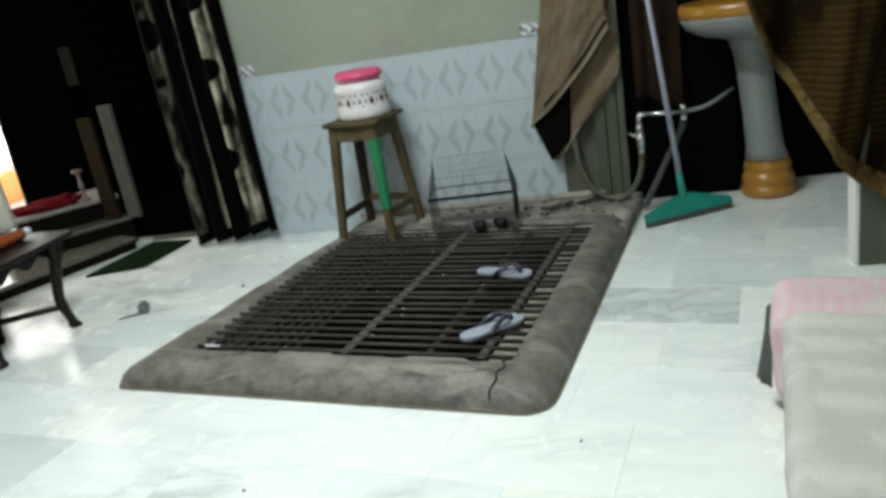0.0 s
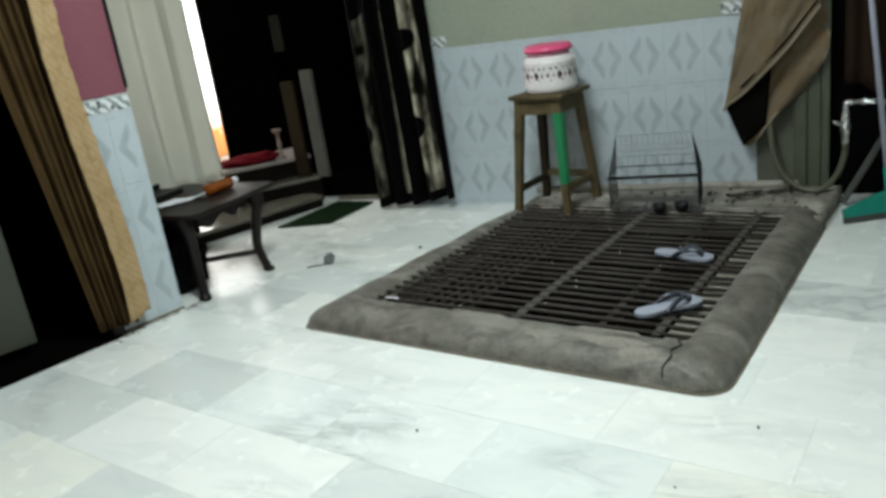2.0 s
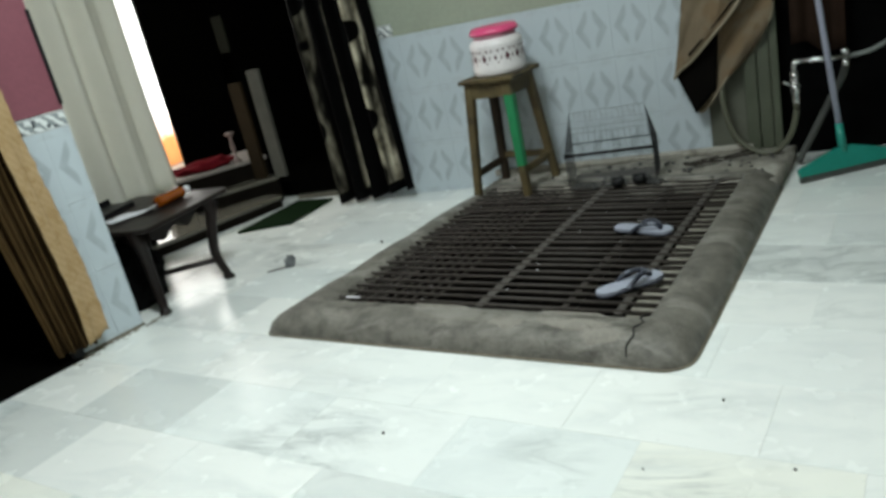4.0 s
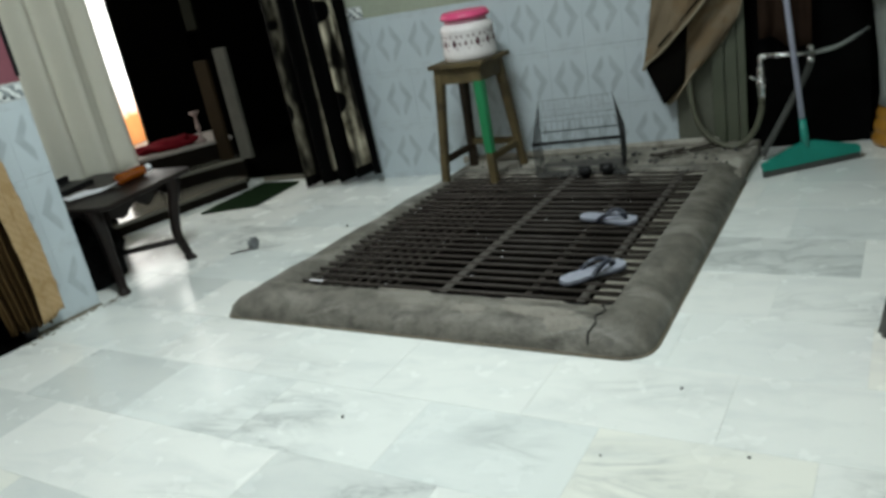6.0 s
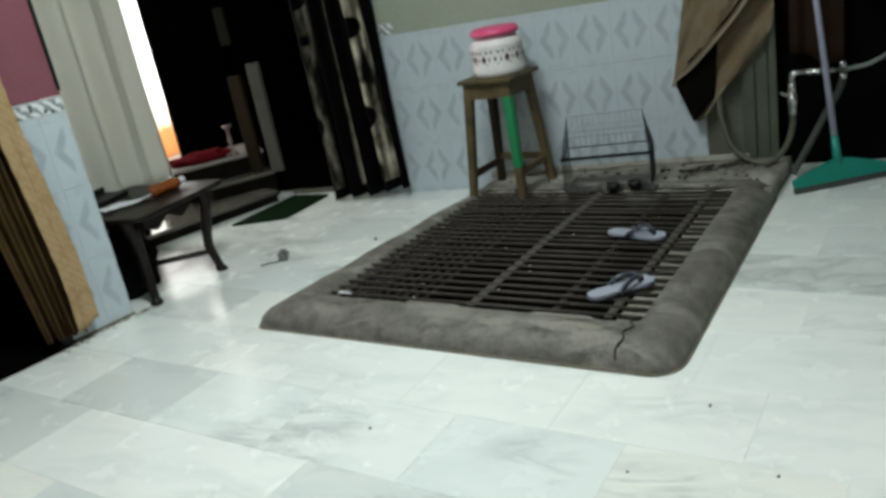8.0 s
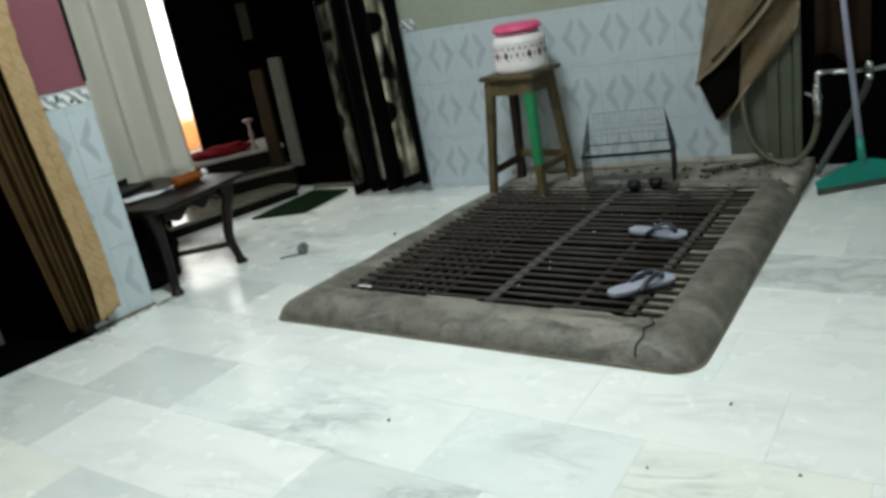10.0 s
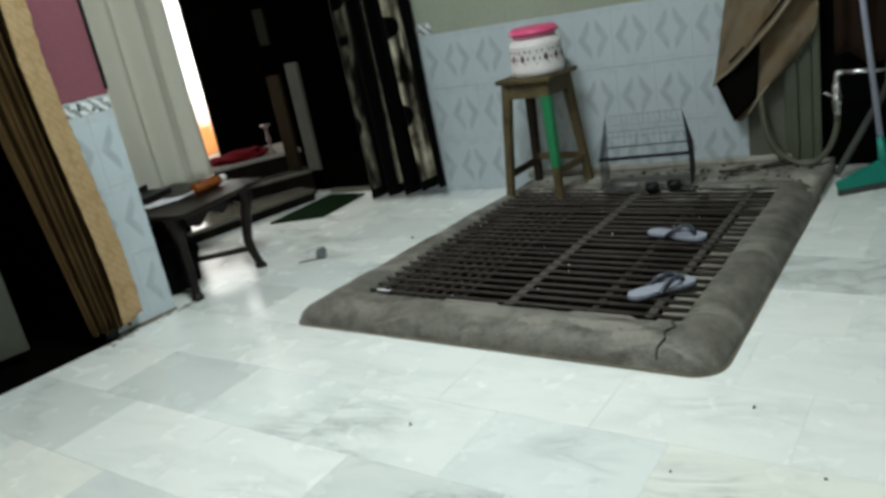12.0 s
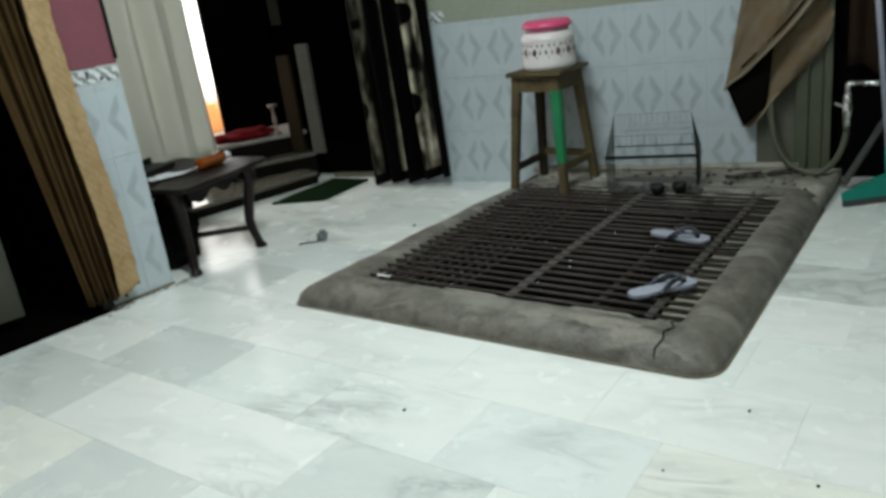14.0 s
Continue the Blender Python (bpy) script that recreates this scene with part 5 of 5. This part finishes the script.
# boards, red cloth and a small stand in the dark passage
for name, lo, hi, mt, lab in (("board", (-1.565, 0.09, 0.17), (-1.478, 0.12, 0.86), M_PLANKW, "grey board standing in the dark passage"), ("board", (-1.735, 0.10, 0.17), (-1.642, 0.13, 0.80), M_PLANKB, "brown board standing in the dark passage"),
                              ("board", (-2.03, 0.5, 0.975), (-1.945, 0.52, 1.22), M_DARKBOARD, "small dim board hanging in the passage")):
    t = thing(name, lab, "board", "boards in the passage")
    part("plank", box_bm(lo, hi, 0.003), mt, t)
red = thing("red_cloth", "folded dark red cloth on the upper step", "cloth", m=pose(-2.02, 0.0, 0.30, 0, 0, 40))
bm = bmesh.new()
bmesh.ops.create_icosphere(bm, subdivisions=4, radius=0.14)
for v in bm.verts:
    k = 1 + 0.45 * noise.noise(v.co * 14) + 0.2 * noise.noise(v.co * 34)
    v.co = Vector((v.co.x * 1.35 * k, v.co.y * 0.6 * k, max(0.0, 0.025 + v.co.z * 0.30 * k)))
part("fold", bm, M_RED, red, smooth=True)
stand = thing("lamp_stand", "small pale figured stand in the passage", "stand", m=pose(-1.835, 0.10, 0.30))
bm = bmesh.new()
lathe(bm, [(0.03, 0), (0.034, 0.01), (0.012, 0.03), (0.010, 0.08), (0.018, 0.10), (0.009, 0.13), (0.009, 0.17), (0.032, 0.19), (0.034, 0.20)], 16)
part("stem", bm, M_PEARL, stand, smooth=True)

# litter on the slabs
for x, y, r in ((-0.383, -0.805, 0.009), (0.393, -2.36, 0.006), (1.279, -2.152, 0.006), (1.12, -2.45, 0.004), (1.44, -2.42, 0.005)):
    t = thing("litter", "small dark scrap of litter on the floor", "litter", "scraps on the floor", m=pose(x, y, 0.0, 0, 0, 40 * r * 1000))
    bm = bmesh.new()
    bmesh.ops.create_icosphere(bm, subdivisions=2, radius=r)
    for v in bm.verts:
        k = 1 + 0.4 * noise.noise(v.co * 60)
        v.co = Vector((v.co.x * k * 0.8, v.co.y * 0.5 * k, max(0, r * 0.5 + v.co.z * k * 0.8)))
    part("scrap", bm, M_DEBRIS, t)

scrap = thing("foil_scrap", "crumpled grey foil scrap with a loose end on the floor", "litter", m=pose(-0.757, -1.055, 0.0, 0, 0, 25))
bm = bmesh.new()
bmesh.ops.create_icosphere(bm, subdivisions=3, radius=0.034)
for v in bm.verts:
    k = 1 + 0.55 * noise.noise(v.co * 55) + 0.3 * noise.noise(v.co * 120)
    v.co = Vector((v.co.x * k * 0.75, v.co.y * 0.45 * k, max(0, 0.026 + v.co.z * k)))
foil = part("foil_body", bm, M_FOIL, scrap)
bm = bmesh.new()
tube(bm, [(-0.018, -0.004, 0.004), (-0.05, -0.012, 0.005), (-0.08, -0.005, 0.003), (-0.115, -0.02, 0.004)], 0.0035, 6, 4)
part("loose_end", bm, M_TWIG, foil, "thin dark twisted end", True)

chip = thing("plastic_strip", "short white plastic strip on the kerb", "strip", m=pose(-0.08, -1.622, 0.083, 0, 0, -9))
part("strip_body", box_bm((-0.032, -0.005, 0.0), (0.032, 0.005, 0.004), 0.001), M_PAPER, chip)
bm = bmesh.new()
rng = random.Random(11)
for k in range(30):
    p = to_world(rng.uniform(0.15, 1.3), -1.585 + 0.0562 * rng.randrange(24), 0.0755)
    bmesh.ops.create_icosphere(bm, subdivisions=1, radius=rng.uniform(0.0014, 0.0036), matrix=Matrix.Translation(p))
tagged(finish("crumbs", bm, M_PAPER), "pale crumbs caught on the grate bars", "crumbs", "", "stuff")

bm = bmesh.new()
for k in range(150):
    a, d = rng.uniform(-0.40, 0.12), abs(rng.gauss(0, 0.020))
    p = LW @ Vector((a, -0.004 - d * (1.6 if a < -0.25 else 1), 0.001))
    r = rng.uniform(0.0015, 0.005)
    bmesh.ops.create_icosphere(bm, subdivisions=1, radius=1.0, matrix=Matrix.Translation(p) @ pose(0, 0, 0, 0, 0, rng.uniform(0, 180)) @ Matrix.Diagonal((r * 2.2, r, r * 0.5, 1)))
tagged(finish("floor_grit", bm, M_DIRT), "brown dirt swept against the foot of the pier", "dirt", "", "stuff")

# ---- pieces of walls and floor ----
def tile_mesh(w, h, d, bev):
    bm = bmesh.new()
    box(bm, (-w / 2, 0, -h / 2), (w / 2, d, h / 2))
    bmesh.ops.bevel(bm, geom=[e for e in bm.edges if all(v.co.y < 1e-4 for v in e.verts)], offset=bev, segments=1, profile=0.5, affect="EDGES")
    bmesh.ops.recalc_face_normals(bm, faces=bm.faces)
    me = bpy.data.meshes.new("tile")
    bm.to_mesh(me)
    bm.free()
    return me


tile_me = tile_mesh(0.1907, 0.2990, 0.0078, 0.0008)
tile_me.materials.append(M_TILE)
band_me = tile_mesh(0.138, 0.066, 0.0078, 0.0015)
band_me.materials.append(M_BAND)
for i in range(-4, 7):
    for j in range(3):
        o = new("tile", tile_me)
        o.parent, o.matrix_basis = wall_back, pose(0.033 + 0.1912 * i, random.uniform(-0.0006, 0.0004), 0.15 + 0.3 * j)
for x in (-0.68, -0.54, 1.045, 1.185):
    o = new("border_tile", band_me)
    o.parent, o.matrix_basis = wall_back, pose(x, -0.0076, 0.934)
cut_me = tile_mesh(0.1165, 0.2988, 0.0078, 0.0008)
for v in cut_me.vertices:
    v.co.x -= 0.0369
cut_me.materials.append(M_TILE)
for j in range(3):
    for me, x in ((tile_me, -0.2136), (cut_me, -0.0224)):
        o = new("tile", me)
        o.parent, o.matrix_basis = wall_left, pose(x, 0, 0.155 + 0.3 * j)
for i in range(2):
    o = new("border_tile", band_me)
    o.parent, o.matrix_basis = wall_left, pose(-0.07 - 0.14 * i, 0, 0.936)

slabs = {}


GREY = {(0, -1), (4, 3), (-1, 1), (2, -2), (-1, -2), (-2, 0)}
WARM = {(0, 3), (2, 4), (-2, -1)}


def slab(u0, u1, v0, v1, grey=0):
    w, h = round(u1 - u0 - 0.0012, 4), round(v1 - v0 - 0.0012, 4)
    if w < 0.03 or h < 0.03:
        return
    if (w, h, grey) not in slabs:
        bm = bmesh.new()
        box(bm, (-w / 2, -h / 2, -0.006), (w / 2, h / 2, 0.0))
        bmesh.ops.bevel(bm, geom=[e for e in bm.edges if all(v.co.z > -1e-4 for v in e.verts)], offset=0.0006, segments=1, profile=0.5, affect="EDGES")
        me = bpy.data.meshes.new("slab")
        bm.to_mesh(me)
        bm.free()
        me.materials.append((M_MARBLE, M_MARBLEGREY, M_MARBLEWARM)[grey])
        slabs[w, h, grey] = me
    o = new("slab", slabs[w, h, grey])
    o.parent, o.matrix_basis = floor, pose((u0 + u1) / 2, (v0 + v1) / 2, random.uniform(-0.0004, 0.0004))


PU, PV = 0.485, 0.3145
OFFS = {-2: 0.015, 0: 0.015, 1: 0.285, -1: 0.215, 2: 0.09, 3: 0.305, 4: 0.04, 5: 0.28, 6: 0.12}
for r in range(-8, 9):
    v0 = -2.44 + PV * r
    off = OFFS.get(r, (0.17 * r) % PU)
    for k in range(-7, 9):
        u0 = off + PU * k
        u1 = u0 + PU
        c = to_world((u0 + u1) / 2, v0 + PV / 2)
        if not (-2.0 < c.x < 3.3 and -5.3 < c.y < 0.5):
            continue
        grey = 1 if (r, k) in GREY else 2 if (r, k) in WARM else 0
        if v0 > -1.83:
            if u1 <= 0.02 or u0 >= 1.45:
                slab(u0, u1, v0, v0 + PV, grey)
            else:
                if u0 < -0.0:
                    slab(u0, 0.0, v0, v0 + PV, grey)
                if u1 > 1.45:
                    slab(1.45, u1, v0, v0 + PV, grey)
        else:
            slab(u0, u1, v0, v0 + PV, grey)
